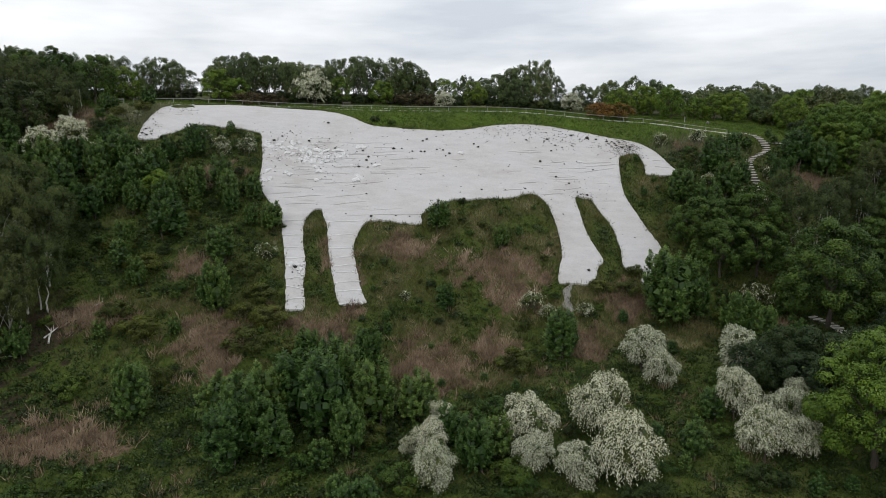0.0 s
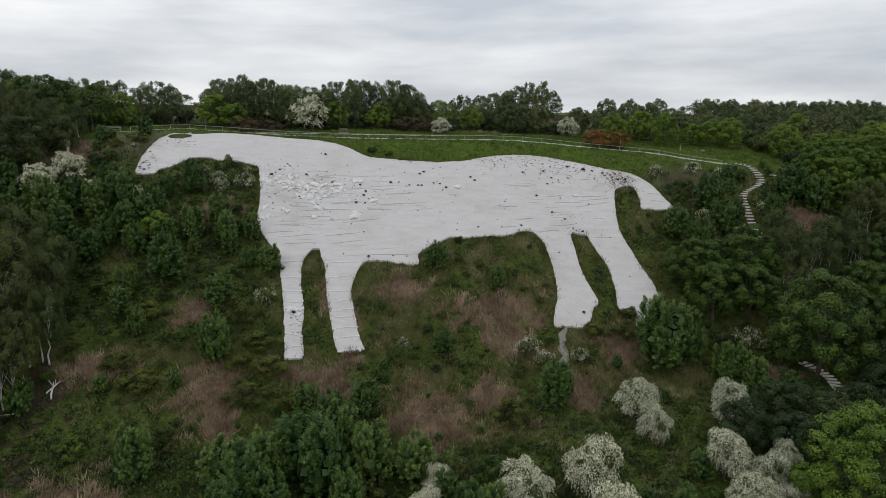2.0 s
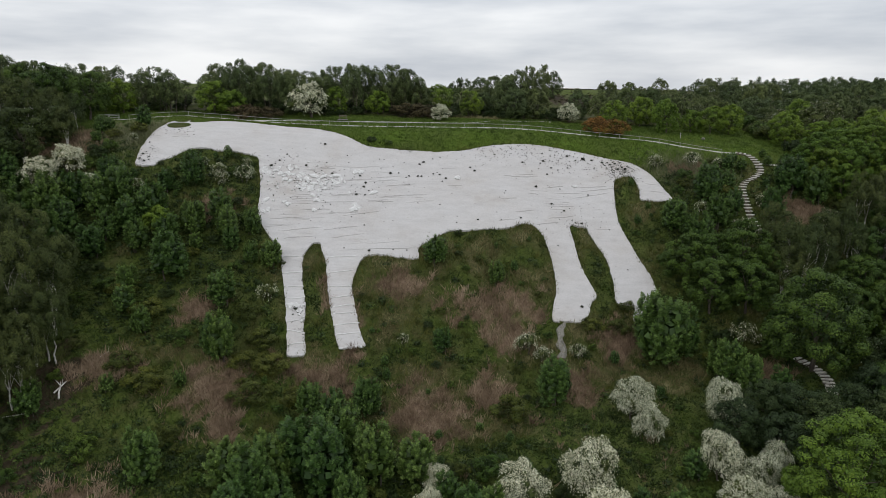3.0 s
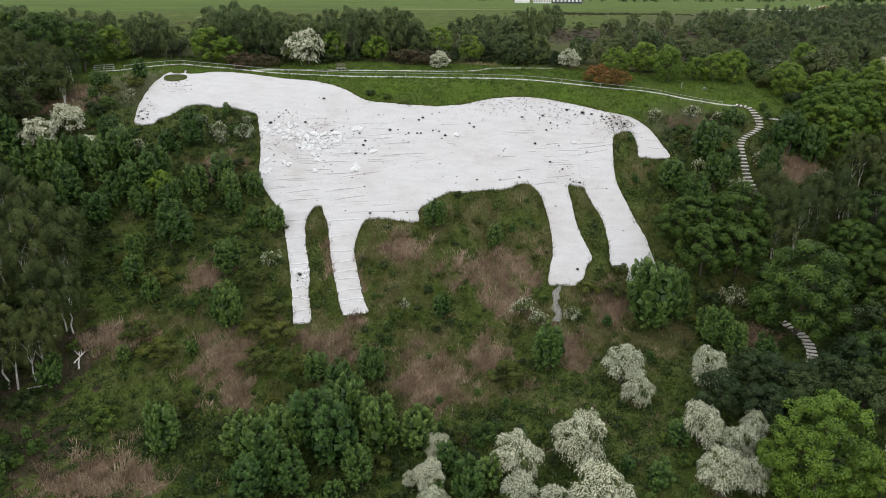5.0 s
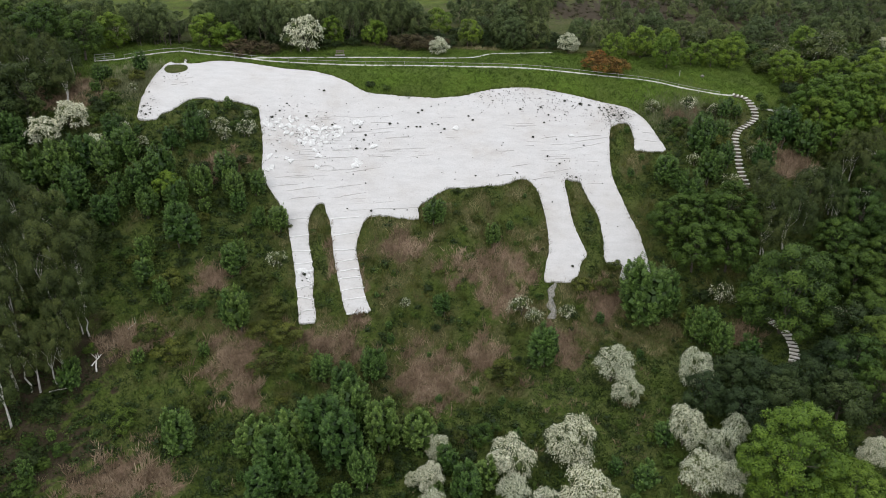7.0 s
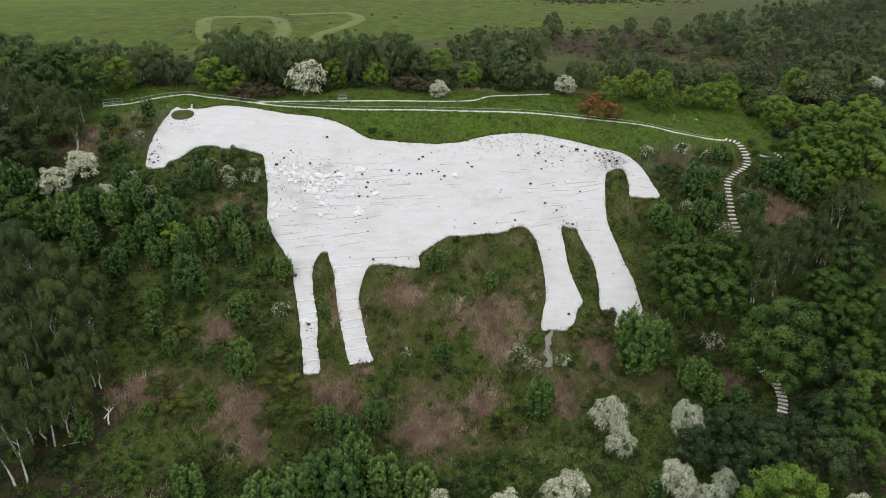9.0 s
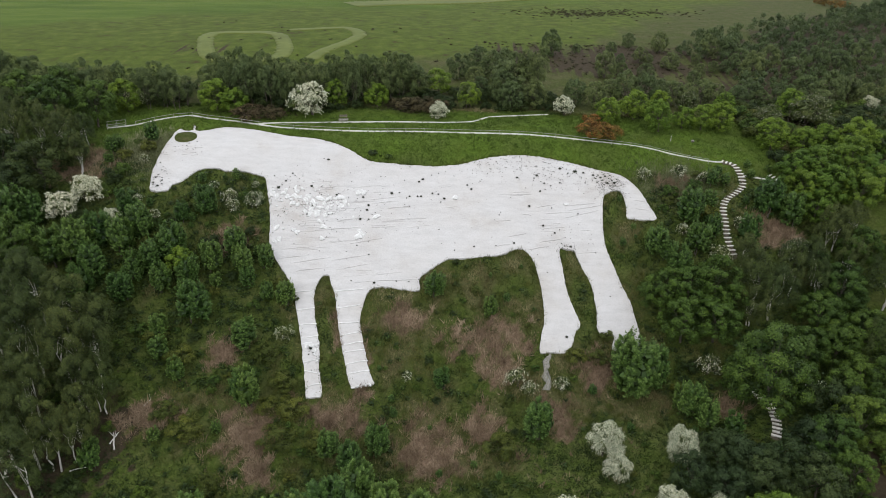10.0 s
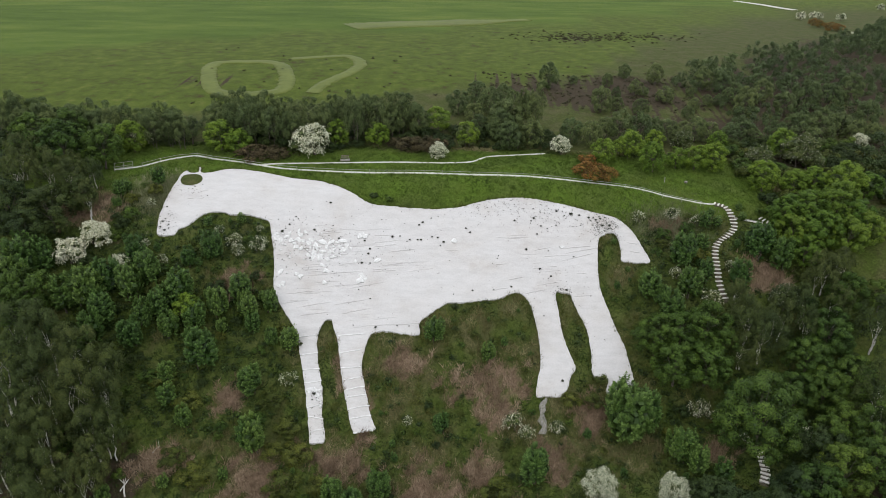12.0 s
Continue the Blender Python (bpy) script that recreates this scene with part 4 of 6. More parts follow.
def clumps_to_leaves(rng, centres, ways, per, spread, size, droop=0.0, upward=0.4):
    n = len(centres)
    off = rng.normal(size=(n, per, 3)) * spread * np.array([1, 1, 0.75])
    c = centres[:, None] + off
    t = ways[:, None] * 0.5 + unit(off) * 0.6 + rng.normal(size=off.shape) * 0.6 + np.array([0, 0, -0.25 - droop])
    face = ways[:, None] * 0.5 + unit(off) * 0.5 + rng.normal(size=off.shape) * 0.45 + np.array([0, 0, upward + 0.35])
    c, t, face = c.reshape(-1, 3), t.reshape(-1, 3), face.reshape(-1, 3)
    ln = size * rng.uniform(0.7, 1.35, len(c))
    return leaves(c, t, ln, ln * 0.68, rng, face)


def lump_quads():
    """The 24 faces of a rounded cube of radius one."""
    g = np.array([-1.0, 0.0, 1.0])
    faces = []
    for axis in range(3):
        for sign in (-1.0, 1.0):
            for i in range(2):
                for j in range(2):
                    quad = []
                    for a, b in ((i, j), (i + 1, j), (i + 1, j + 1), (i, j + 1)):
                        v = np.zeros(3)
                        v[axis], v[(axis + 1) % 3], v[(axis + 2) % 3] = sign, g[a], g[b]
                        quad.append(v)
                    faces.append(quad if sign > 0 else quad[::-1])
    return unit(np.array(faces))


LUMP = lump_quads()
CUBE = unit(np.array([LUMP[4 * k:4 * k + 4].reshape(-1, 3)[[0, 7, 10, 13]] for k in range(6)])) * 0.9


def dome_ways(rng, n, low):
    """Directions spread evenly over a dome, from its top down to the height low."""
    k = np.arange(n)
    z = low + (1 - low) * (k + 0.5) / n
    w = 2.39996 * k + 6.28 * rng.random()
    d = np.stack([np.sqrt(1 - z * z) * np.cos(w), np.sqrt(1 - z * z) * np.sin(w), z], -1)
    return unit(d + rng.normal(size=d.shape) * 0.13)


def lumps_at(rng, centres, radii, flat=0.8, fine=True, loose=0.1):
    """Dense leaf masses inside the lobes of a crown: uneven lumps of overlapping leaves."""
    base = LUMP if fine else CUBE
    out = []
    for c, r in zip(centres, radii):
        q = base * (1 + 0.16 * np.sin(3 * base[..., :1] + 9 * rng.random()) * np.sin(3 * base[..., 1:2] + 9 * rng.random()))
        q = q + rng.normal(size=q.shape) * loose + rng.normal(size=(len(q), 1, 3)) * loose
        out.append(q * r * np.array([1, 1, flat]) + c)
    return np.concatenate(out)


def lobed_crown(rng, lobes, per, rx, rz, lobe, size, lumps=0.18, low=-0.75, droop=0.25, fine=True, tall=0.85, egg=0.12, solid=1.0):
    """A domed crown: a few rounded heads on the limbs, each of many leafy lobes, with gaps between them; its middle at the origin."""
    heads = max(3, int(round(lobes / 10)))
    own = max(3, lobes // heads)
    d = dome_ways(rng, heads, low)
    k = rng.uniform(1, 9, 3)
    wob = 1 + lumps * (np.sin(2.3 * d[:, 0] + k[0]) * np.sin(2.1 * d[:, 1] + k[1]) + 0.5 * np.sin(4 * d[:, 2] + 3 * d[:, 0] + k[2]))
    big = np.minimum(1.5 / math.sqrt(heads), 0.52) * rng.uniform(0.78, 1.22, heads)
    wide = rx * (1 - egg * d[:, 2])
    h = d * ((1 - 0.85 * big) * wob * rng.uniform(0.92, 1.05, heads))[:, None] * np.stack([wide, wide, np.full(heads, rz)], -1)
    n = heads * own
    ds = unit(ball(rng, n).reshape(heads, own, 3) + d[:, None] * 0.75 + np.array([0, 0, 0.35]))
    c = (h[:, None] + ds * (big[:, None, None] - 0.5 * lobe) * rng.uniform(0.8, 1.1, (heads, own, 1)) * np.array([1, 1, tall])).reshape(n, 3)
    ds = ds.reshape(n, 3)
    rad = lobe * rng.uniform(0.7, 1.25, (n, 1, 1))
    dd = unit(ball(rng, n * per).reshape(n, per, 3) + ds[:, None] * 0.7 + np.array([0, 0, 0.3]))
    p = c[:, None] + dd * rad * rng.uniform(0.7, 1.12, (n, per, 1)) * np.array([1, 1, tall])
    t = np.cross(dd, rng.normal(size=dd.shape)) + np.array([0, 0, -droop]) + dd * 0.25
    face = dd + ds[:, None] * 0.35 + rng.normal(size=dd.shape) * 0.26 + np.array([0, 0, 0.15])
    ln = size * rng.uniform(0.7, 1.35, n * per)
    q = leaves(p.reshape(-1, 3), t.reshape(-1, 3), ln, ln * 0.72, rng, face.reshape(-1, 3))
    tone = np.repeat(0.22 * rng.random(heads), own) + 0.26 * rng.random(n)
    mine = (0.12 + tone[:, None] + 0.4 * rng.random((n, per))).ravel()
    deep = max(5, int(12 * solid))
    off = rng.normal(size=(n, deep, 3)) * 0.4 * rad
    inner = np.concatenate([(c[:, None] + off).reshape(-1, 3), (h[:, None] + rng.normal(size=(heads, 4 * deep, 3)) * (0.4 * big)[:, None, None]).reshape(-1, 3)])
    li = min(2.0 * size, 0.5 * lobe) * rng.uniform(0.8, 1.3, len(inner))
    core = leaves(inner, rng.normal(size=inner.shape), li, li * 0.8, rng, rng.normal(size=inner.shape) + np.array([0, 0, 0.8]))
    # Core leaves get only the darkest tints: the crown's inner shade put into colour.
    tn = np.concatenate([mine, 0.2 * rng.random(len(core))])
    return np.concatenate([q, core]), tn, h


def broad_tree(name, seed, mat, lobes=46, per=62, rz=0.85, size=0.068, lobe=0.27, lumps=0.14, low=-0.8, mid=0.85, bark=None, droop=0.25, tall=0.85, egg=0.12, stems=1, fine=True, solid=1.0, stout=0.05):
    """A round-headed tree one metre in crown radius; scaled when planted."""
    rng = np.random.default_rng(seed)
    q, tn, h = lobed_crown(rng, lobes, per, 1.0, rz, lobe, size, lumps, low, droop, fine, tall, egg, solid)
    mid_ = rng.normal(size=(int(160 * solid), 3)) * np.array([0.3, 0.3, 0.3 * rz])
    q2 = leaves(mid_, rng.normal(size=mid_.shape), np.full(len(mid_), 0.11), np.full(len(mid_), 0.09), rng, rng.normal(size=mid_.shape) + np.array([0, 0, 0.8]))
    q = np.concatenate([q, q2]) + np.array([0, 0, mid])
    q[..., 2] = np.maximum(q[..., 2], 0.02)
    # The leaves around the crown's middle are tinted dark too, painting its shade.
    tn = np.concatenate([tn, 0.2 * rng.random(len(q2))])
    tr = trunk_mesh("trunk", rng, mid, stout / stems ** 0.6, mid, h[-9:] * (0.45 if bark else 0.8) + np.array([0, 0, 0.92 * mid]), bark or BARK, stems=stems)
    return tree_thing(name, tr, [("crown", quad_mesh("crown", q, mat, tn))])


def rosette_shrub(name, seed, mat, n=115, mid=1.0, rz=1.15, big=1.0):
    """A young tree of upright leafy shoots set over a dome, one metre in radius; the newest leaves are palest, and
    darker tints on the low rings and inside paint the shade between shoots.
    """
    rng = np.random.default_rng(seed)
    d = dome_ways(rng, n, -0.75)
    k = rng.uniform(1, 9, 2)
    wob = 1 + 0.14 * np.sin(3 * d[:, 0] + k[0]) * np.sin(3 * d[:, 1] + k[1])
    c = d * (wob * rng.uniform(0.78, 1.0, n))[:, None] * np.array([0.9, 0.9, rz * 0.9]) * (1 - 0.1 * d[:, 2:]) + np.array([0, 0, mid])
    spire = rng.uniform(-0.75, 0.75, (10, 2))
    near = np.argmin(((c[:, None, :2] - spire[None]) ** 2).sum(-1), axis=1)
    c[:, :2] += (spire[near] - c[:, :2]) * 0.32
    c[:, 2] += (rng.uniform(-0.15, 0.38, 10)[near] + 0.14 * (d[:, 2] > 0.3)) * np.clip(c[:, 2] / mid, 0, 1)
    axis = unit(d * 0.75 + np.array([0, 0, 0.7]) + rng.normal(size=d.shape) * 0.18)
    shoot = rng.random(n)
    out, tn = [], []
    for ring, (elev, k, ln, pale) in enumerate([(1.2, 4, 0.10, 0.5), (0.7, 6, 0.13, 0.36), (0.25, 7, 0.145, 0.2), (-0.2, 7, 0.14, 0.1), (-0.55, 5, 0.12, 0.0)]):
        a = unit(np.cross(axis, rng.normal(size=axis.shape)))
        b = np.cross(axis, a)
        for j in range(k):
            w = 2 * math.pi * (j + rng.random()) / k
            t = math.cos(elev) * (a * math.cos(w) + b * math.sin(w)) + math.sin(elev) * axis
            base = c - axis * 0.055 * ring
            size = big * ln * rng.uniform(0.8, 1.25, n)
            out.append(leaves(base, t, size, size * 0.5, rng, axis * 0.9 + np.array([0, 0, 0.4]) + rng.normal(size=t.shape) * 0.22))
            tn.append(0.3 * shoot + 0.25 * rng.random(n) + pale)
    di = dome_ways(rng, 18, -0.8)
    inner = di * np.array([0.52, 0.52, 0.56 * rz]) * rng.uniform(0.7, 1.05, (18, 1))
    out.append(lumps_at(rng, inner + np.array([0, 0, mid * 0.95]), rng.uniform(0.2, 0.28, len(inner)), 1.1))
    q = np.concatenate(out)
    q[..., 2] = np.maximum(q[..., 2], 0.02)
    # The inner lumps keep to dark tints, standing in for shade inside the shrub.
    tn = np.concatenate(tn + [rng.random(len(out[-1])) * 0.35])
    tr = trunk_mesh("trunk", rng, mid * 0.9, 0.03, mid, c[-8:] * 0.7, BARK, stems=2)
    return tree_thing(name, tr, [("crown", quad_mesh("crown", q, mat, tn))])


def spray_points(rng, n, rx, rz, reach, fall, beads, mounds=20, mound=0.3):
    """Beads along short sprays that arch out of the crown's rounded mounds and hang down."""
    d = dome_ways(rng, mounds, -0.55)
    c = d * np.array([rx * 0.74, rx * 0.74, rz * 0.76]) * rng.uniform(0.55, 1.22, (mounds, 1))
    c[-1] = d[-1] = (0, 0, 0.72 * rz)
    which = rng.integers(0, len(c), n)
    up = unit(ball(rng, n) + d[which] * 0.5 + np.array([0, 0, 0.5]))
    s = c[which] + up * mound * np.array([1, 1, 0.9]) * rng.uniform(0.1, 1.0, (n, 1)) ** 0.6
    flat = unit(up * np.array([1, 1, 0.35]) + rng.normal(size=up.shape) * 0.55)
    k = np.linspace(0, 1, beads)[None, :, None]
    ln = reach * rng.uniform(0.5, 1.5, (n, 1, 1))
    p = s[:, None] + flat[:, None] * ln * k + np.array([0, 0, -1.0]) * fall * ln * k ** 2
    way = flat[:, None] * ln + np.array([0, 0, -2.0]) * fall * ln * k
    return p, way


def hawthorn(name, seed, bloom, blossom=0.75, n=420, mid=0.95, rz=1.05, size=0.05, beads=12, reach=0.21, fall=1.1, mounds=20, mound=0.3):
    """A may tree: arching sprays set with blossom over a darker leafy inside, one metre in radius."""
    rng = np.random.default_rng(seed)
    p, way = spray_points(rng, n, 0.9, rz * 0.92, reach, fall, beads, mounds, mound)
    m = len(p)
    p = p + np.array([0, 0, mid])
    p[..., 2] = np.maximum(p[..., 2], 0.05)
    off = rng.normal(size=p.shape) * 0.013
    t = unit(way) + rng.normal(size=p.shape) * 0.35
    pick = rng.random(p.shape[:2]) < blossom * np.clip(0.45 + rng.random((m, 1)), 0, 1)
    tone = 0.6 * rng.random((m, 1)) + 0.4 * rng.random((m, beads))
    c, tt = (p + off)[pick], t[pick]
    ln = size * rng.uniform(0.7, 1.5, len(c))
    white = leaves(c, tt, ln, ln * 0.5, rng, np.array([0, 0, 0.6]) + rng.normal(size=tt.shape) * 0.4)
    c, tt = (p - off)[~pick], t[~pick]
    ln = 0.06 * rng.uniform(0.7, 1.4, len(c))
    green = leaves(c, tt, ln, ln * 0.55, rng, np.array([0, 0, 0.5]) + rng.normal(size=tt.shape) * 0.5)
    inner, di = crown_shell(rng, 16, 0.6, rz * 0.6, 0.2, -0.8, 0.4)
    green = np.concatenate([green, lumps_at(rng, inner + np.array([0, 0, mid]), rng.uniform(0.16, 0.26, len(inner)), 1.0)])
    green[..., 2] = np.maximum(green[..., 2], 0.02)
    tr = trunk_mesh("trunk", rng, mid, 0.04, mid, p[:10, 3] * np.array([0.7, 0.7, 0.85]), BARK, stems=2)
    return tree_thing(name, tr, [("leaves", quad_mesh("leaves", green, LEAF_MAY)), ("blossom", quad_mesh("blossom", white, bloom, tone[pick]))])


def birch(name, seed, mat, lobes=120, per=130, mid=2.25, rz=1.5, stems=2, size=0.036, stout=0.062, solid=0.8):
    """A birch: pale slender stems and a tall crown of hanging plumes; one metre in crown radius."""
    return broad_tree(name, seed, mat, lobes, per, rz, size, 0.17, 0.26, -0.72, mid, BIRCH_BARK, 1.3, 1.5, 0.16, stems, True, solid, stout)


def grove(kind, makers, places, label, category, group, squash=1.0, seed=3, sink=0.0):
    """Plant one thing at every (x, y, radius) of places, from a few forms of its kind, each turned and stretched its own way."""
    rng = random.Random(seed)
    forms = [m(kind) for m in makers[:len(places)]]
    for i, (x, y, r, *tall) in enumerate(places):
        st = tall[0] if tall else squash * rng.uniform(0.9, 1.12)
        m = pose(x, y, float(height(x, y)) - 0.2 - sink * r, rng.uniform(-3, 3), rng.uniform(-3, 3), rng.uniform(0, 360))
        m = m @ Matrix.Diagonal((r * rng.uniform(0.93, 1.08), r * rng.uniform(0.93, 1.08), r * st, 1))
        form = forms[i % len(forms)]
        if i + len(forms) < len(places):
            ob = copy_thing(form, m)
        else:
            ob = form
            ob.matrix_basis = m
        tagged(ob, label, category, group)


def many(f, n, *a, **k):
    return [lambda name, i=i: f(name, 11 * i + 5, *a, **k) for i in range(n)]


grove("hawthorn_tree", many(hawthorn, 5, BLOSSOM, 0.86, 2700, 0.98, 1.1, 0.046, 9, 0.17, 1.0, 24, 0.3), [(x, y, 0.84 * r) for x, y, r in MAY_NEAR], "hawthorn tree covered in drooping sprays of cream blossom", "tree", "hawthorns in blossom below the horse", 1.08)
grove("hawthorn_bush", many(hawthorn, 3, BLOSSOM, 0.92, 1500, 0.82, 0.95, 0.05, 9, 0.11, 0.6, 40, 0.22), [(x, y, 1.05 * r) for x, y, r in MAY_RIDGE], "rounded hawthorn bush thick with white blossom", "bush", "hawthorns in blossom on the ridge")
grove("flowering_shrub", many(hawthorn, 3, BLOSSOM, 0.5, 240, 0.8, 0.8, 0.062, 8), MAY_SLOPE, "small straggling hawthorn shrub with scattered pale blossom", "shrub", "flowering shrubs on the slope")
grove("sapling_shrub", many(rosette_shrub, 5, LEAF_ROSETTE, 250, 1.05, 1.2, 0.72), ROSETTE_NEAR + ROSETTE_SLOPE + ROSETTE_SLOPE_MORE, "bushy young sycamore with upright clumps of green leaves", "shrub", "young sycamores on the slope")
grove("broadleaf_tree", many(broad_tree, 3, LEAF_BROAD, 260, 66, 1.12, 0.04, 0.115, 0.1, -0.75, 1.1), BROAD, "round-headed broadleaf tree in full green leaf", "tree", "broadleaf trees beside the slope")
grove("maple_tree", many(broad_tree, 3, LEAF_MAPLE, 260, 64, 1.05, 0.042, 0.115, 0.12, -0.75, 1.0), MAPLE, "broad tree in light green leaf at the edge of the ridge", "tree", "light green trees at the ridge edge")
grove("sycamore_tree", many(broad_tree, 2, LEAF_SYCAMORE, 330, 70, 1.12, 0.036, 0.12, 0.1, -0.75, 1.08), SYCAMORE, "full-grown sycamore with a dense mid-green crown", "tree", "sycamores beside the lower steps")
grove("spring_tree", many(broad_tree, 3, LEAF_BRIGHT, 200, 56, 1.05, 0.046, 0.125, 0.09, -0.85, 0.98), BRIGHT, "small rounded tree in fresh yellow-green leaf", "tree", "young trees along the ridge")
grove("lime_green_tree", many(broad_tree, 2, LEAF_MAPLE, 300, 90, 1.15, 0.032, 0.105, 0.1, -0.75, 1.05), LIME_TREE, "large dense tree in bright yellow-green spring leaf", "tree", "bright trees in the valley")
grove("whitebeam_tree", many(hawthorn, 2, BLOSSOM_DULL, 0.25, 900, 0.85, 0.9, 0.038, 9, 0.12, 0.5, 30, 0.26), FLOWERING, "green tree dotted with small white flower clusters", "tree", "flowering trees")
grove("willow_shrub", many(broad_tree, 2, LEAF_WILLOW, 130, 84, 0.95, 0.042, 0.16, 0.2), DARK_NEAR, "dense dark green shrub on the lower slope", "shrub", "dark shrubs on the lower slope")
grove("dark_tree", many(broad_tree, 2, LEAF_DARK, 170, 84, 1.15, 0.04, 0.145, 0.22, -0.75, 1.1), DARK_SLOPE, "big dark green tree at the side of the slope", "tree", "dark trees beside the slope")
grove("birch_tree", many(birch, 3, LEAF_BIRCH), BIRCH_LEFT, "tall birch with pale stems and hanging grey-green twigs", "tree", "birches in the side wood")
grove("feathery_birch", many(birch, 2, LEAF_BIRCH, 110, 100, 1.6, 1.4), BIRCH_RIGHT + BIRCH_HEAD, "loose feathery birch with thin hanging twigs", "tree", "birches beside the slope")
grove("brown_gorse", many(broad_tree, 2, LEAF_HEATH, 60, 46, 0.8, 0.06, 0.2, 0.3), GORSE[3:8], "low brown dead gorse and heather on the ridge", "bush", "dead gorse on the ridge", 0.7, sink=0.3)
grove("gorse_bush", many(broad_tree, 2, LEAF_GORSE, 60, 46, 0.85, 0.06, 0.2, 0.25), GORSE[:3] + GORSE[8:], "low rusty orange gorse bush on the ridge", "bush", "gorse on the ridge", 0.85, sink=0.2)
grove("olive_shrub", many(broad_tree, 3, LEAF_OLIVE, 70, 70, 0.8, 0.06, 0.22, 0.3), OLIVE_SHRUB, "low scrubby olive-green shrub among rough grass", "shrub", "scrub on the slope", 0.75, sink=0.4)


# ---- scrub that fills the flanks ----
def wood_front(x):
    return np.interp(x, [-140, -90, -72, -66, -40, 0, 36, 60, 90, 130, 180], [174, 188, 194, 197, 191, 196, 194, 193, 197, 207, 222])


def near_any(x, y, places, grow=0.75):
    return any((x - a) ** 2 + (y - b) ** 2 < (grow * c + 0.6) ** 2 for a, b, c in places)


PLANTED = MAY_NEAR + MAY_RIDGE + MAY_SLOPE + ROSETTE_NEAR + ROSETTE_SLOPE + ROSETTE_SLOPE_MORE + BROAD + BRIGHT + FLOWERING + MAPLE + SYCAMORE + LIME_TREE + DARK_NEAR + DARK_SLOPE + BIRCH_RIGHT + BIRCH_HEAD + GORSE + OLIVE_SHRUB
WAYS = np.concatenate([spline(p, 1.0) for p in (RIDGE_PATH, UPPER_PATH, STEPS_PATH, LOWER_PATH, SCREE)])
fr = random.Random(5)
fillers = {"sapling_shrub": [], "olive_shrub": [], "willow_shrub": [], "thicket_shrub": []}
made_n = 0
for _ in range(5200):
    x, y = fr.uniform(-84, 96), fr.uniform(68, 166)
    flank = x < -36 - 0.12 * max(0, 112 - y) or x > 47 or y < 92
    r = fr.choice([fr.uniform(0.8, 1.5), fr.uniform(1.2, 2.5)]) if flank else fr.uniform(0.5, 1.1)
    if -62 < x < -41 and y > 142:
        r *= 0.55
    at = np.array([[x, y]])
    if near_any(x, y, PLANTED, 0.66) or inside(at, OUTLINE)[0] or away(at, OUTLINE)[0] < 0.9 * r + 0.3 or away(at, WAYS)[0] < r + 0.7:
        continue
    if float(bracken_cover(np.array([x]), np.array([y]))[0]) > 0.25 or (not flank and fr.random() < 0.6) or (y < 92 and fr.random() < 0.3):
        continue
    if -60 < x < -30 and y < 128 and fr.random() < 0.45:
        continue
    kind = fr.choice(["sapling_shrub", "sapling_shrub", "olive_shrub", "willow_shrub", "thicket_shrub", "thicket_shrub"])
    fillers[kind].append((x, y, r))
    PLANTED.append((x, y, r))
    made_n += 1
    if made_n >= 430:
        break
for _ in range(400):
    x, y = fr.uniform(76, 128), fr.uniform(160, 206)
    r = fr.uniform(1.6, 3.2)
    if not near_any(x, y, PLANTED, 0.9) and y > 160 + 0.2 * (x - 76) and y < wood_front(x) + 2 and x > 84 and len(fillers["willow_shrub"]) < 90:
        fillers[fr.choice(["olive_shrub", "willow_shrub", "thicket_shrub"])].append((x, y, r))
        PLANTED.append((x, y, r))
def mound_forms(r, n):
    """Six low domes of n loose leaves each, one metre in radius."""
    forms = []
    for _ in range(6):
        d = dome_ways(r, n, -0.05)
        k = r.uniform(1, 9, 2)
        p = d * (1 + 0.3 * np.sin(3 * d[:, :1] + k[0]) * np.sin(3 * d[:, 1:2] + k[1])) * r.uniform(0.72, 1.12, (n, 1)) * np.array([1, 1, 0.62])
        ln = r.uniform(0.2, 0.4, n) * math.sqrt(62 / n)
        q = leaves(p, np.cross(d, r.normal(size=d.shape)) + d * 0.3, ln, ln * 0.7, r, d + r.normal(size=d.shape) * 0.35 + np.array([0, 0, 0.3]))
        # The cube inside has a fixed dark tint, painted shade behind the loose leaves.
        forms.append((np.concatenate([q, CUBE * np.array([0.8, 0.8, 0.5])]), np.concatenate([0.15 + 0.8 * r.random(n), np.full(6, 0.1)])))
    return forms


def mounds(name, places, rad, forms, mat, r, label, category, squat=1.0):
    out, tn = [], []
    for (px, py), k in zip(places, rad):
        q, t = forms[r.integers(0, 6)]
        w = r.uniform(0, 6.28)
        spun = np.array([[math.cos(w), math.sin(w), 0], [-math.sin(w), math.cos(w), 0], [0, 0, 1]])
        out.append(q @ spun * k * np.array([1, 1, r.uniform(0.7, 1.25) * squat]) + np.array([px, py, float(height(px, py)) - 0.2]))
        tn.append(0.65 * t + 0.4 * r.random())
    return tagged(new(name, quad_mesh(name, np.concatenate(out), mat, np.concatenate(tn))), label, category, kind="stuff")


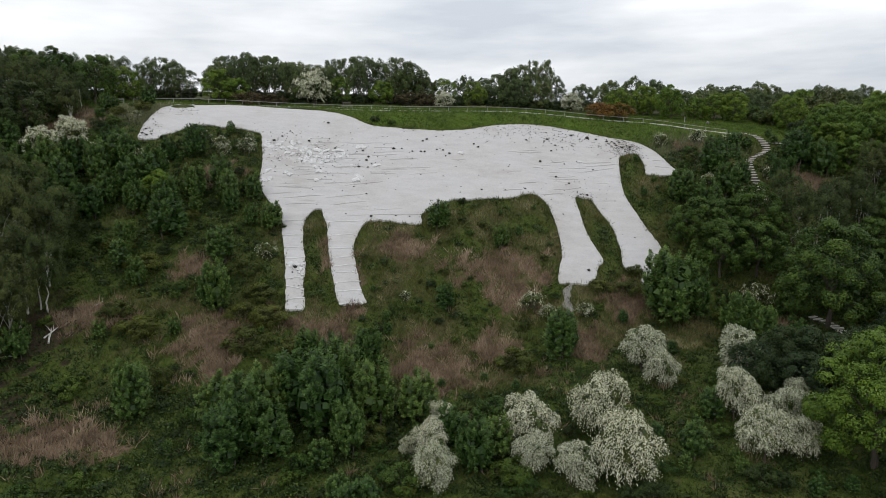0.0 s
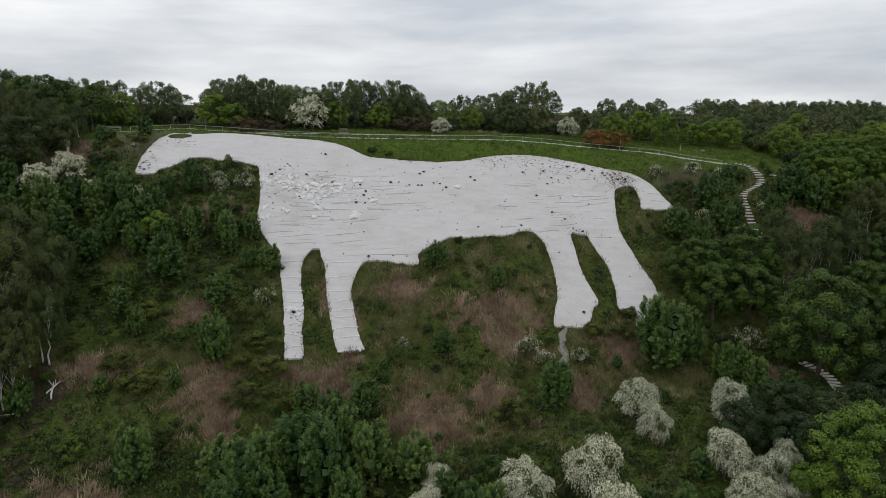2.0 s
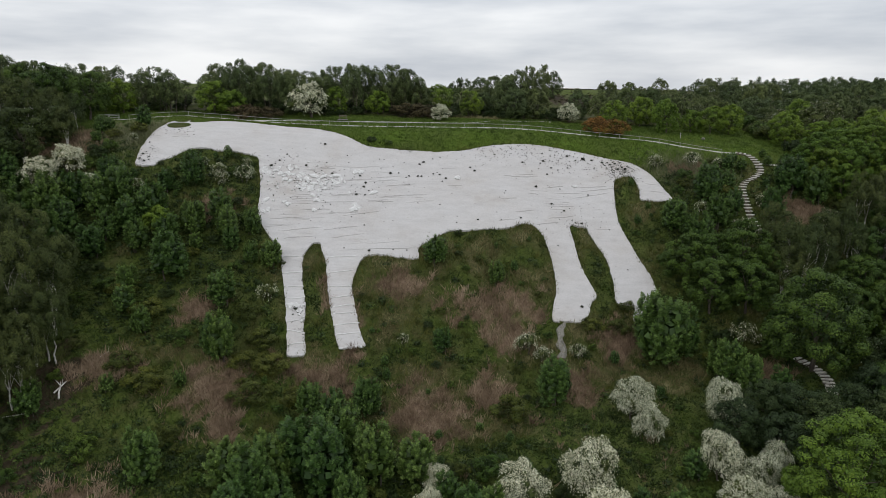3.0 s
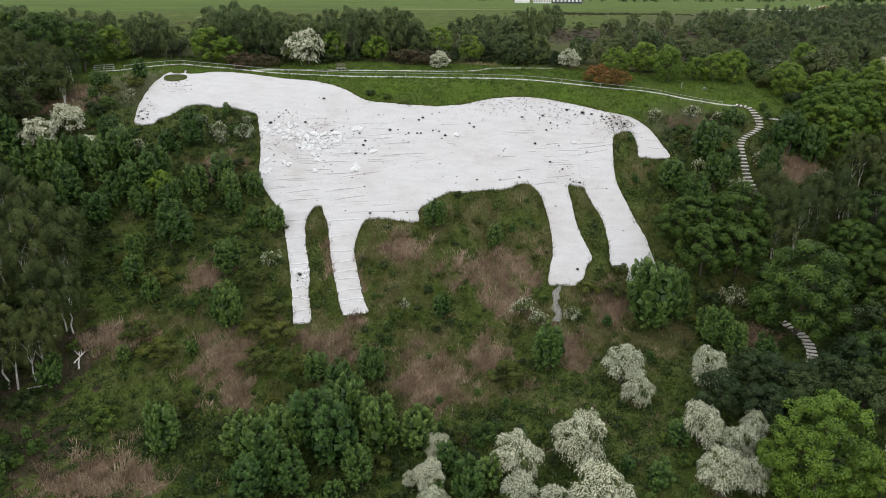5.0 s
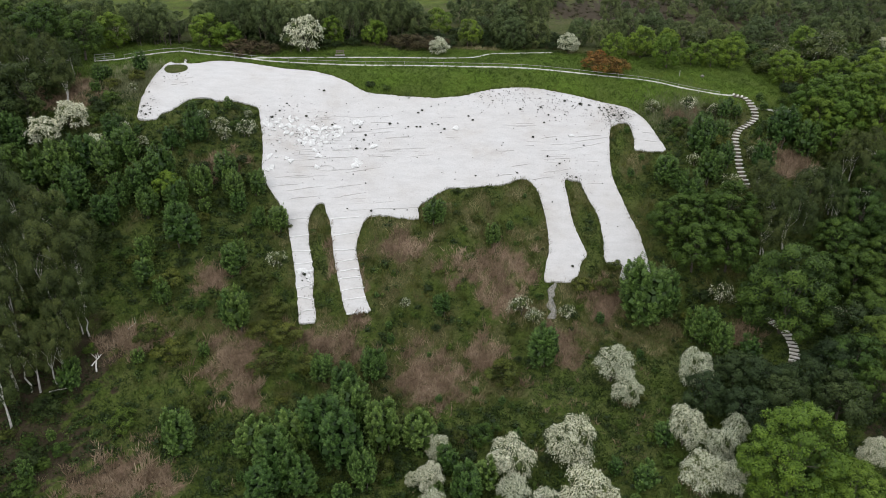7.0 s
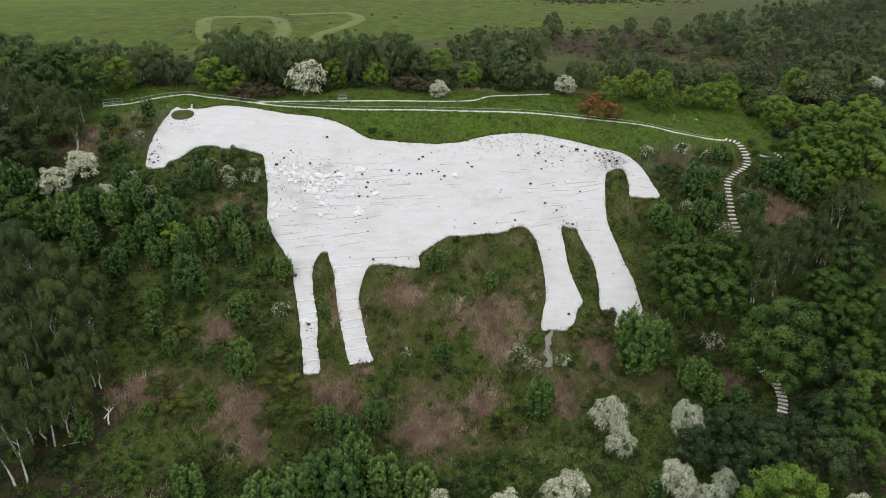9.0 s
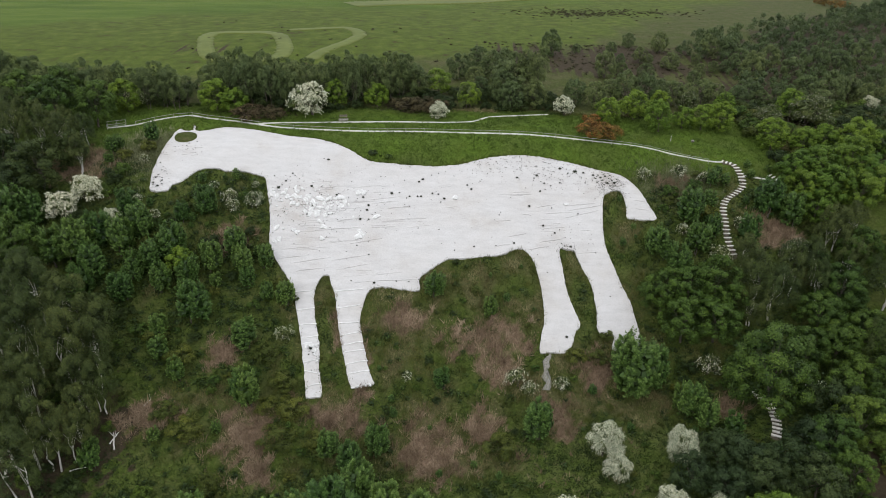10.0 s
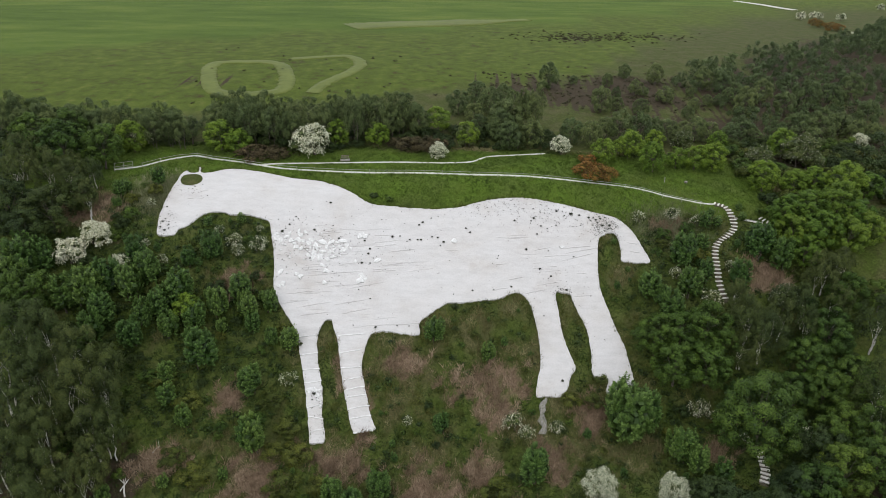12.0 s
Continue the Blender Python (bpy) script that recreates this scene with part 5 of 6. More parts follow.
def scrub_mounds(count, seed):
    """Low mounds of bramble, nettle and young shoots over the rough ground, as one mesh."""
    r = np.random.default_rng(seed)
    x, y = r.uniform(-84, 92, count * 5), r.uniform(68, 167, count * 5)
    ok = (r.random(len(x)) < scrub_cover(x, y)) & (bracken_cover(x, y) < 0.42) & (np.abs(x) < 34 + 0.45 * y) & (lush_cover(x, y) < 0.1) & ~inside(np.stack([x, y], -1), OUTLINE)
    p = np.stack([x, y], -1)[ok][:count]
    rad = r.uniform(0.45, 1.25, len(p))
    clear = (away(p, OUTLINE) > 0.75 * rad + 0.25) & (away(p, WAYS) > rad + 0.7)
    return mounds("scrub_mounds", p[clear], rad[clear], mound_forms(r, 62), BRAMBLE_LEAF, r, "low dark green mounds of bramble and young scrub", "undergrowth")


scrub_mounds(3000, 41)
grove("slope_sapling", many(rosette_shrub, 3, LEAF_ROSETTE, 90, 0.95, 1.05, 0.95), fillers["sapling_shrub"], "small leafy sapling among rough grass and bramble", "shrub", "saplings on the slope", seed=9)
grove("scrub_bush", many(broad_tree, 2, LEAF_OLIVE, 60, 60, 0.8, 0.066, 0.23, 0.3, fine=False), fillers["olive_shrub"], "small olive-green scrub bush on the hillside", "bush", "scrub bushes on the slope", 0.9, 10, 0.25)
grove("hillside_bush", many(broad_tree, 2, LEAF_DARK, 60, 60, 0.85, 0.066, 0.23, 0.3, fine=False), fillers["willow_shrub"], "small dark green bush on the hillside", "bush", "dark bushes on the slope", 0.9, 11, 0.2)
grove("thicket_bush", many(broad_tree, 3, LEAF_BROAD, 60, 60, 0.8, 0.066, 0.23, 0.3, fine=False), fillers["thicket_shrub"], "small mid-green thicket bush on the hillside", "bush", "thicket bushes on the slope", 0.9, 12, 0.2)


# ---- woods ----
def scatter(rng, count, region, gap, clear=()):
    out = []
    tries = 0
    while len(out) < count and tries < count * 40:
        tries += 1
        x0, x1, y0, y1 = region
        x, y = rng.uniform(x0, x1), rng.uniform(y0, y1)
        if all((x - a) ** 2 + (y - b) ** 2 > gap * gap for a, b, *_ in out):
            out.append((x, y))
    return out


wr = random.Random(21)
belt = []
for x_lo, x_hi, rows, step in ((-119, -69, (187.5, 191.5), 3.4), (-64.5, -38, (190.5, 195, 199.5), 3.5), (-38, -11, (191.5, 196, 200), 3.7), (-11, -4, (198.5, 204), 3.6), (23, 33, (204, 208), 4.0)):
    for row, y0 in enumerate(rows):
        x = x_lo + wr.uniform(0, step)
        while x < x_hi:
            y = y0 + wr.uniform(-1.3, 1.3)
            tall = float(np.interp(190 * x / y, [-113, -106, -89, -76, -66, -58, -45, -36, -30, -23, -10, -3, 16, 21, 29, 33], [13.6, 11.8, 11.6, 11.0, 8.8, 12.8, 12.5, 11.0, 11.2, 13.0, 12.6, 8.0, 10.5, 13.0, 14.4, 10.5]))
            tall *= wr.uniform(0.88, 1.1)
            r = wr.uniform(2.4, 3.2)
            if not any((x - a) ** 2 + (y - b) ** 2 < (0.6 * c + 1.0) ** 2 for a, b, c in MAY_RIDGE + BRIGHT):
                belt.append((x, y, r, tall / (3.75 * r)))
            x += step * wr.uniform(0.75, 1.3)
grove("wood_birch", many(broad_tree, 4, LEAF_WOOD, 110, 64, 1.6, 0.05, 0.19, 0.3, -0.95, 2.15, None, 0.9, 1.2, 0.15, 2, False, 0.6, 0.05), belt, "slim grey-green birch in the belt of trees on the ridge", "tree", "birches along the ridge")
under = []
for _ in range(900):
    x = wr.uniform(-118, 34)
    y = wood_front(x) + wr.uniform(-5, 9)
    r = wr.uniform(1.1, 2.3)
    if y > 186 and not (-71 < x < -65) and not near_any(x, y, MAY_RIDGE + BRIGHT + GORSE + under, 0.85) and away(np.array([[x, y]]), WAYS)[0] > r + 1.5:
        under.append((x, y, r))
grove("ridge_bush", many(broad_tree, 2, LEAF_DARK, 60, 60, 0.85, 0.066, 0.23, 0.3, fine=False), under[:130], "low dark bush under the birches on the ridge", "bush", "undergrowth on the ridge", 0.95, 17, 0.2)


def wood_stuff(name, places, mat, seed, label, leaf=0.2, lobes=10, per=13, rz=1.15, category="woodland", solid=1.2):
    """Distant woodland as one mesh: every tree an uneven crown of leafy lobes."""
    r = np.random.default_rng(seed)
    forms = [lobed_crown(r, lobes, per, 1.0, rz, 0.3, leaf, 0.2, -0.6, 0.5, False, 1.1, 0.12, solid)[:2] for _ in range(6)]
    out, tn = [], []
    for x, y, rad in places:
        q, t = forms[r.integers(0, 6)]
        a = r.uniform(0, 6.28)
        turn_ = np.array([[math.cos(a), math.sin(a), 0], [-math.sin(a), math.cos(a), 0], [0, 0, 1]])
        out.append(q @ turn_ * rad + np.array([x, y, float(height(x, y)) + rad * rz * 0.75]))
        tn.append(0.6 * t + 0.4 * r.random())
    ob = new(name, quad_mesh(name, np.concatenate(out), mat, np.concatenate(tn)))
    return tagged(ob, label, category, kind="stuff")


def far_edge(x):
    return np.interp(x, [60, 76, 84, 95, 118, 135, 165, 192, 220, 248, 420], [216, 222, 250, 272, 284, 305, 314, 340, 364, 400, 500])


far = []
for i in range(50):
    for j in range(54):
        x, y = 60 + 5.4 * i + wr.uniform(-2.6, 2.6), 212 + 5.4 * j + wr.uniform(-2.6, 2.6)
        if y < far_edge(x) and x < 330 and x < 0.72 * y and not near_any(x, y, MOOR_BUSH + MOOR_MORE, 1.1) and (x > 96 or y > 246):
            glade = abs(math.sin(0.05 * x + 1.3 * math.sin(0.04 * y)) * math.sin(0.045 * y + 1))
            if glade < 0.93 - 0.25 * (wr.random() < 0.3):
                far.append((x, y, wr.uniform(2.0, 3.2)))
grove("wood_oak", many(broad_tree, 1, LEAF_WOOD, 170, 70, 1.15, 0.045, 0.15, 0.2, -0.9, 1.05, None, 0.5, fine=False), [(20.5, 202.5, 5.6)], "large rounded dark green tree standing above the ridge scrub", "tree", "mixed trees along the ridge")
wood_stuff("far_wood", far, LEAF_WOOD, 4, "wide grey-green wood of birch and scrub across the moor", 0.13, 10, 24, 1.5)
grove("moor_birch", many(broad_tree, 4, LEAF_WOOD, 170, 54, 1.15, 0.05, 0.14, 0.15, -0.85, 1.05, None, 0.7, 1.15, fine=False, solid=0.9), [(x, y, r * (0.86 if x > 84 else 1.0)) for x, y, r in MOOR_BUSH + MOOR_MORE], "rounded grey-green birch on the heath behind the ridge", "tree", "scattered birches on the heath", seed=14)
side = []
for x, y in scatter(wr, 260, (-132, -84, 60, 205), 4.4):
    if x < np.interp(y, [60, 95, 125, 150, 175, 205], [-84, -84, -92, -102, -106, -110]):
        side.append((x, y, wr.uniform(2.6, 4.2)))
for x, y in scatter(wr, 300, (84, 140, 50, 215), 4.4):
    if x > np.interp(y, [50, 95, 130, 165, 185, 215], [72, 88, 104, 112, 118, 140]):
        side.append((x, y, wr.uniform(2.6, 4.2)))
wood_stuff("side_wood", side, LEAF_DARK, 6, "dark green woodland closing in both sides of the slope", 0.15, 12, 16, solid=0.7)
horizon = []
for i in range(520):
    a = wr.uniform(-0.85, 0.85)
    d = wr.choice([wr.uniform(1250, 1290), wr.uniform(1700, 1760), wr.uniform(2300, 2400)]) + 90 * math.sin(7 * a)
    horizon.append((math.sin(a) * d, math.cos(a) * d, wr.uniform(5, 9)))
heather = []
for _ in range(110):
    x, y = wr.uniform(-110, 160), wr.uniform(216, 330)
    if y > np.interp(x, [-119, -66, -60, -5, 40], [198, 198, 206, 212, 216]) + 6 and (y < 300 or wr.random() < 0.25):
        heather.append((x, y, wr.uniform(0.35, 0.9)))
for _ in range(900):
    x, y = wr.choice([(wr.gauss(84, 24), wr.gauss(352, 9)), (wr.gauss(66, 12), wr.gauss(346, 6)), (wr.uniform(16, 96), wr.uniform(228, 268)), (wr.uniform(16, 96), wr.uniform(228, 268)), (wr.uniform(92, 132), wr.uniform(184, 206))])
    heather.append((x, y, wr.uniform(0.35, 0.95)))
hg = np.random.default_rng(5)
mounds("heather_clumps", [h[:2] for h in heather], [h[2] for h in heather], mound_forms(hg, 34), LEAF_HEATHER, hg, "scattered dark heather clumps on the rough moor", "heather", 0.7)
wood_stuff("horizon_wood", horizon, LEAF_DARK, 8, "distant dark tree lines along the horizon", 0.4, 4, 6, 0.8, solid=0.4)


# ---- undergrowth ----
def on_open_ground(x, y):
    return ~inside(np.stack([x, y], -1), OUTLINE)


def blades(name, x, y, tall, lean, mat, label, category, per=5, seed=1, wide=0.12, spread=0.22):
    """Upright three-cornered blades in tufts, one object; their tint drifts over the hillside."""
    r = np.random.default_rng(seed)
    n = len(x)
    off = r.normal(size=(n * per, 3)) * np.array([spread, spread, 0])
    base = np.repeat(np.stack([x, y, np.zeros(n)], -1), per, axis=0) + off
    base[:, 2] = height(base[:, 0], base[:, 1]) + relief(base[:, 0], base[:, 1]) - 0.3
    t = unit(r.normal(size=(n * per, 3)) * lean + off * (0.8 / max(spread, 0.05)) * lean + np.array([0, 0, 1.0]))
    ln = (np.repeat(tall, per) * r.uniform(0.6, 1.3, n * per))[:, None]
    side = unit(np.cross(t, r.normal(size=t.shape) * 0.7 + np.array([0, -0.8, 0.3])))
    w = 0.5 * wide * np.sqrt(ln)
    q = np.stack([base - side * w, base + side * w, base + t * ln], axis=1)
    drift = 0.55 * patchy_noise(x, y, 1.5, seed + 50) + 0.35 * patchy_noise(x, y, 5.5, seed + 60)
    tone = np.repeat(drift + 0.1 * r.random(n), per) + 0.3 * r.random(n * per) - 0.12
    return tagged(new(name, quad_mesh(name, q, mat, tone)), label, category, kind="stuff")


gr = np.random.default_rng(12)
n = 100000
x, y = gr.uniform(-100, 95, n), gr.uniform(66, 192, n)
seen = np.abs(x) < 34 + 0.45 * y
x, y = x[seen], y[seen]
n = len(x)
br, lush_k = bracken_cover(x, y), lush_cover(x, y)
ways_far = np.ones(n, bool)
for k in range(0, n, 5000):
    ways_far[k:k + 5000] = away(np.stack([x, y], -1)[k:k + 5000], WAYS) > 0.62
open_ = on_open_ground(x, y) & ways_far
dice = gr.random(n)
litter = heath_cover(x, y)
mosaic = 0.87 * herb_cover(x, y) + 0.13 * gr.random(n)
dead = dice < 1.5 * br - 0.25
wild = open_ & ~dead & (lush_k < 0.4) & (gr.random(n) > 0.5 * litter)
tuft = 0.6 + 0.8 * patchy_noise(x, y, 1.5, 9)
g = wild & (mosaic > 0.57)
blades("leafy_undergrowth", x[g], y[g], gr.uniform(0.3, 0.6, g.sum()) * tuft[g], 0.85, BRAMBLE_LEAF, "deep green carpet of nettle, bramble and fern", "undergrowth", 9, 3, 0.26, 0.26)
g = wild & (mosaic <= 0.57) & (mosaic > 0.45)
blades("rough_grass", x[g], y[g], gr.uniform(0.45, 0.9, g.sum()) * tuft[g], 0.42, GRASS_BLADE, "long rough green grass on the hillside", "grass", 8, 1, 0.14)
g = wild & (mosaic <= 0.45)
blades("dry_grass", x[g], y[g], gr.uniform(0.45, 1.0, g.sum()) * tuft[g], 0.45, STRAW_BLADE, "pale straw-coloured tufts among the rough grass", "grass", 8, 8, 0.12)
g = open_ & ~dead & (lush_k >= 0.4)
blades("lush_grass", x[g], y[g], 0.46 * tuft[g], 0.4, LUSH_BLADE, "fresh green grass along the ridge", "grass", 7, 4, 0.15)
d = open_ & dead
blades("dead_bracken", x[d], y[d], (0.8 + 0.4 * gr.random(d.sum())) * tuft[d], 0.38, DRY_BLADE, "flattened reddish-brown dead bracken", "bracken", 10, 2, 0.12, 0.28)
n = 2600
x, y = gr.normal(-69, 4.5, n), gr.normal(163, 4.5, n)
k = on_open_ground(x, y) & (x < -60)
blades("pale_reeds", x[k], y[k], gr.uniform(0.7, 1.4, k.sum()), 0.22, REED_BLADE, "tall pale grass stalks beside the horse's head", "grass", 3, 6, 0.07)
x, y = gr.normal(58, 6, n), gr.normal(160, 3.5, n)
k = on_open_ground(x, y)
blades("dry_stalks", x[k], y[k], gr.uniform(0.6, 1.2, k.sum()), 0.25, REED_BLADE, "tall dry grass stalks above the horse's tail", "grass", 3, 7, 0.07)


# ---- on the horse: folds of netting, bright patches, weeds ----
def fold(name, a, b, rise, half, mat):
    """A low crease in the bed between two plan points: a ridge that overhangs a little on its downhill side."""
    a, b = np.array(a), np.array(b)
    k = max(4, int(np.linalg.norm(b - a) / 0.5))
    r = np.random.default_rng(int(abs(a[0] * 31 + b[1] * 17)) + 3)
    vs, fs = [], []
    for i in range(k + 1):
        s = i / k
        p = a + (b - a) * s + np.array([0, 0.06 * math.sin(3 * s + a[0]) + r.normal() * 0.03])
        fade = math.sin(math.pi * min(max(s, 0.06), 0.94)) ** 0.4
        for dy, dz in ((half, -0.03), (0.25 * half, rise * 0.8 * fade), (-0.55 * half, rise * fade), (-0.5 * half, -0.05)):
            vs.append((p[0], p[1] + dy, on_horse(p[0], p[1] + dy) + dz))
        if i:
            o = 4 * (i - 1)
            fs += [(o + j, o + j + 1, o + j + 5, o + j + 4) for j in range(3)]
    return mesh_object(name, vs, fs, mat, horse)


for line in (SEAM_ENDS, SEAM_MORE):
    for a, b in zip(line[::2], line[1::2]):
        fold("fold", a, b, 0.13, 0.14, CHALK)
for a, b in zip(LEG_SEAMS[::2], LEG_SEAMS[1::2]):
    fold("fold", a, b, 0.15, 0.17, SLAB)


cr = random.Random(19)
for x_lo, x_hi, y_lo, y_hi, count, long in ((-36, -14, 134, 157, 32, 7), (-16, 2, 146, 157, 16, 5), (8, 38, 143, 157, 18, 5), (46, 51, 152, 161, 8, 2.5), (-66, -58, 157, 168, 6, 2)):
    for _ in range(count):
        ax, ay = cr.uniform(x_lo, x_hi), cr.uniform(y_lo, y_hi)
        run = long * cr.uniform(0.35, 1.2)
        bx, by = ax + run, ay + run * cr.uniform(0.06, 0.16)
        if inside(np.array([(ax, ay), (bx, by), ((ax + bx) / 2, (ay + by) / 2)]), OUTLINE).all():
            fold("fold", (ax, ay), (bx, by), cr.uniform(0.05, 0.11), cr.uniform(0.07, 0.12), CHALK)


def patch_mesh(seed):
    """A flake of cleaner chalk about one metre across, domed, with a broken rim."""
    r = np.random.default_rng(seed)
    k = 9
    vs = [(0, 0, 0.10)]
    for ring, (rad, z) in enumerate(((0.62, 0.09), (1.0, 0.02), (1.02, -0.15))):
        for i in range(k):
            w = 2 * math.pi * i / k
            q = rad * (0.45 + 0.55 * r.random()) if ring == 1 else rad * 0.7
            if ring == 2:
                q = math.hypot(vs[1 + k + i][0], vs[1 + k + i][1]) * 1.01
            vs.append((q * math.cos(w), q * math.sin(w), z))
    fs = [(0, 1 + i, 1 + (i + 1) % k) for i in range(k)]
    for ring in range(2):
        o = 1 + ring * k
        fs += [(o + i, o + k + i, o + k + (i + 1) % k, o + (i + 1) % k) for i in range(k)]
    me = bpy.data.meshes.new("chalk_patch")
    me.from_pydata(vs, [], fs)
    me.materials.append(SLAB)
    return me


def lie_on_horse(ob, x, y, sx, sy, turn, lift=0.0, tip=0.0, thick=1.0):
    n = Vector((on_horse(x - 0.5, y) - on_horse(x + 0.5, y), on_horse(x, y - 0.5) - on_horse(x, y + 0.5), 1.0)).normalized()
    q = n.to_track_quat("Z", "Y").to_matrix().to_4x4()
    ob.matrix_world = Matrix.Translation((x, y, on_horse(x, y) + lift)) @ q @ pose(0, 0, 0, 0, 0, turn) @ pose(0, 0, 0, tip, 0, 0) @ Matrix.Diagonal((sx, sy, thick, 1))


hr = random.Random(8)
patches = [patch_mesh(s) for s in range(6)]
extra = [(hr.gauss(-31.5, 5.0), hr.gauss(150.5, 2.4)) for _ in range(60)] + [(hr.gauss(-24.6, 0.9), hr.gauss(120.5, 1.3)) for _ in range(10)]
extra = [p for p in extra if inside(np.array([p]), OUTLINE)[0]]
for i, (x, y) in enumerate(SLABS + SLABS_MORE + extra):
    ob = new("chalk_patch", hr.choice(patches))
    ob.parent = horse
    big = hr.uniform(0.65, 1.4) if i < len(SLABS + SLABS_MORE) else hr.uniform(0.2, 0.6)
    lie_on_horse(ob, x, y, big, big * hr.uniform(0.6, 1.0), hr.uniform(0, 360), 0.04, hr.uniform(4, 13), 2.0)


def weed_form(seed):
    r = np.random.default_rng(seed)
    c, d = crown_shell(r, 26, 0.32, 0.24, 0.2, -0.2)
    q = clumps_to_leaves(r, c + np.array([0, 0, 0.16]), d, 7, 0.09, 0.2)
    q = np.concatenate([q, CUBE * np.array([0.36, 0.36, 0.24]) + np.array([0, 0, 0.14])])
    return quad_mesh("weed_tuft", q, WEED)


weeds = [weed_form(s) for s in range(4)]
for i, (x, y) in enumerate(WEEDS + WEEDS_MORE):
    ob = new("weed_tuft", weeds[i % 4])
    s = hr.uniform(0.3, 0.68) * (1.5 if i % 9 == 0 else 1.0)
    ob.matrix_basis = pose(x, y, on_horse(x, y) - 0.05, 0, 0, hr.uniform(0, 360)) @ Matrix.Diagonal((s, s, s, 1))
    tagged(ob, "small dark weed tuft rooted in the white chippings", "weed", "weeds on the horse")


def speck_field(areas, count, seed):
    """Tiny weeds and dark stones sprinkled where the bed is worn thin."""
    r = np.random.default_rng(seed)
    pts = []
    for cx, cy, rx, ry, share in areas:
        k = int(count * share)
        pts.append(np.stack([r.normal(cx, rx, k), r.normal(cy, ry, k)], -1))
    p = np.concatenate(pts)
    p = p[inside(p, OUTLINE) & ~inside(p, ISLAND)]
    z = np.array([on_horse(a, b) for a, b in p])
    c = np.repeat(np.column_stack([p, z - 0.02]), 6, axis=0) + r.normal(size=(len(p) * 6, 3)) * np.array([0.07, 0.07, 0.02])
    t = r.normal(size=c.shape) * 0.8 + np.array([0, 0, 0.5])
    ln = np.repeat(r.uniform(0.08, 0.26, len(p)), 6)
    q = leaves(c, t, ln, ln * 0.6, r, r.normal(size=c.shape) * 0.4 + np.array([0, 0, 1.0]))
    return tagged(new("weed_specks", quad_mesh("weed_specks", q, WEED)), "sparse tiny weeds speckling the worn white chippings", "weeds", kind="stuff")


speck_field([(22, 163, 7, 2.5, 0.16), (12, 162, 4, 2, 0.10), (30, 161, 6, 3, 0.12), (42.2, 160, 2.0, 1.5, 0.42), (-65, 154, 1.3, 1.8, 0.08), (-61, 163, 2.5, 1.5, 0.05),
             (-33, 152, 6, 4, 0.12), (-22, 146, 10, 7, 0.10), (28, 146, 6, 4, 0.08), (-10, 152, 14, 6, 0.08), (29, 145.5, 1.5, 1.0, 0.05), (-24.8, 119.5, 1.0, 2.0, 0.05), (32, 163, 8, 1.8, 0.2), (-30, 152, 7, 3, 0.2)], 900, 3)


# ---- turf that overhangs the horse's rim ----
er = np.random.default_rng(31)
rim_pts = spline([tuple(p) for p in OUTLINE[::2]], 0.28, closed=True)
nrm = unit(np.gradient(rim_pts, axis=0))
nrm = np.stack([-nrm[:, 1], nrm[:, 0]], -1)
ex = rim_pts + er.normal(size=rim_pts.shape) * 0.22
keep_rim = ~inside(ex, OUTLINE) | (er.random(len(ex)) < 0.10)
ex = ex[keep_rim]
blades("rim_grass", ex[:, 0], ex[:, 1], er.uniform(0.35, 0.85, len(ex)), 0.35, GRASS_BLADE, "long grass along the rim of the white horse", "grass", 14, 14, 0.1, 0.16)
turf_rim = [(*p, float(height(*p)) + 0.06) for p in ISLAND]
hub = ISLAND.mean(axis=0)
turf = mesh_object("turf_patch", turf_rim + [(*hub, float(height(*hub)) + 0.2)], [(i, (i + 1) % len(ISLAND), len(ISLAND)) for i in range(len(ISLAND))], GROUND, smooth=True)
tagged(turf, "small island of green turf between the horse's ears", "turf", kind="structure")
ix, iy = np.meshgrid(np.arange(-66, -59, 0.3), np.arange(165, 172, 0.3))
ip = np.stack([ix.ravel(), iy.ravel()], -1)
ip = ip[inside(ip, ISLAND)]
blades("ear_grass", ip[:, 0], ip[:, 1], np.full(len(ip), 0.55), 0.4, LUSH_BLADE, "patch of green turf between the ears of the horse", "grass", 8, 15)


# ---- fence on the ridge ----
def bar_mesh(name, sx, sy, sz, bevel, mat):
    bm = bmesh.new()
    box(bm, Matrix(), sx, sy, sz, bevel)
    me = bpy.data.meshes.new(name)
    bm.to_mesh(me)
    bm.free()
    me.materials.append(mat)
    return me


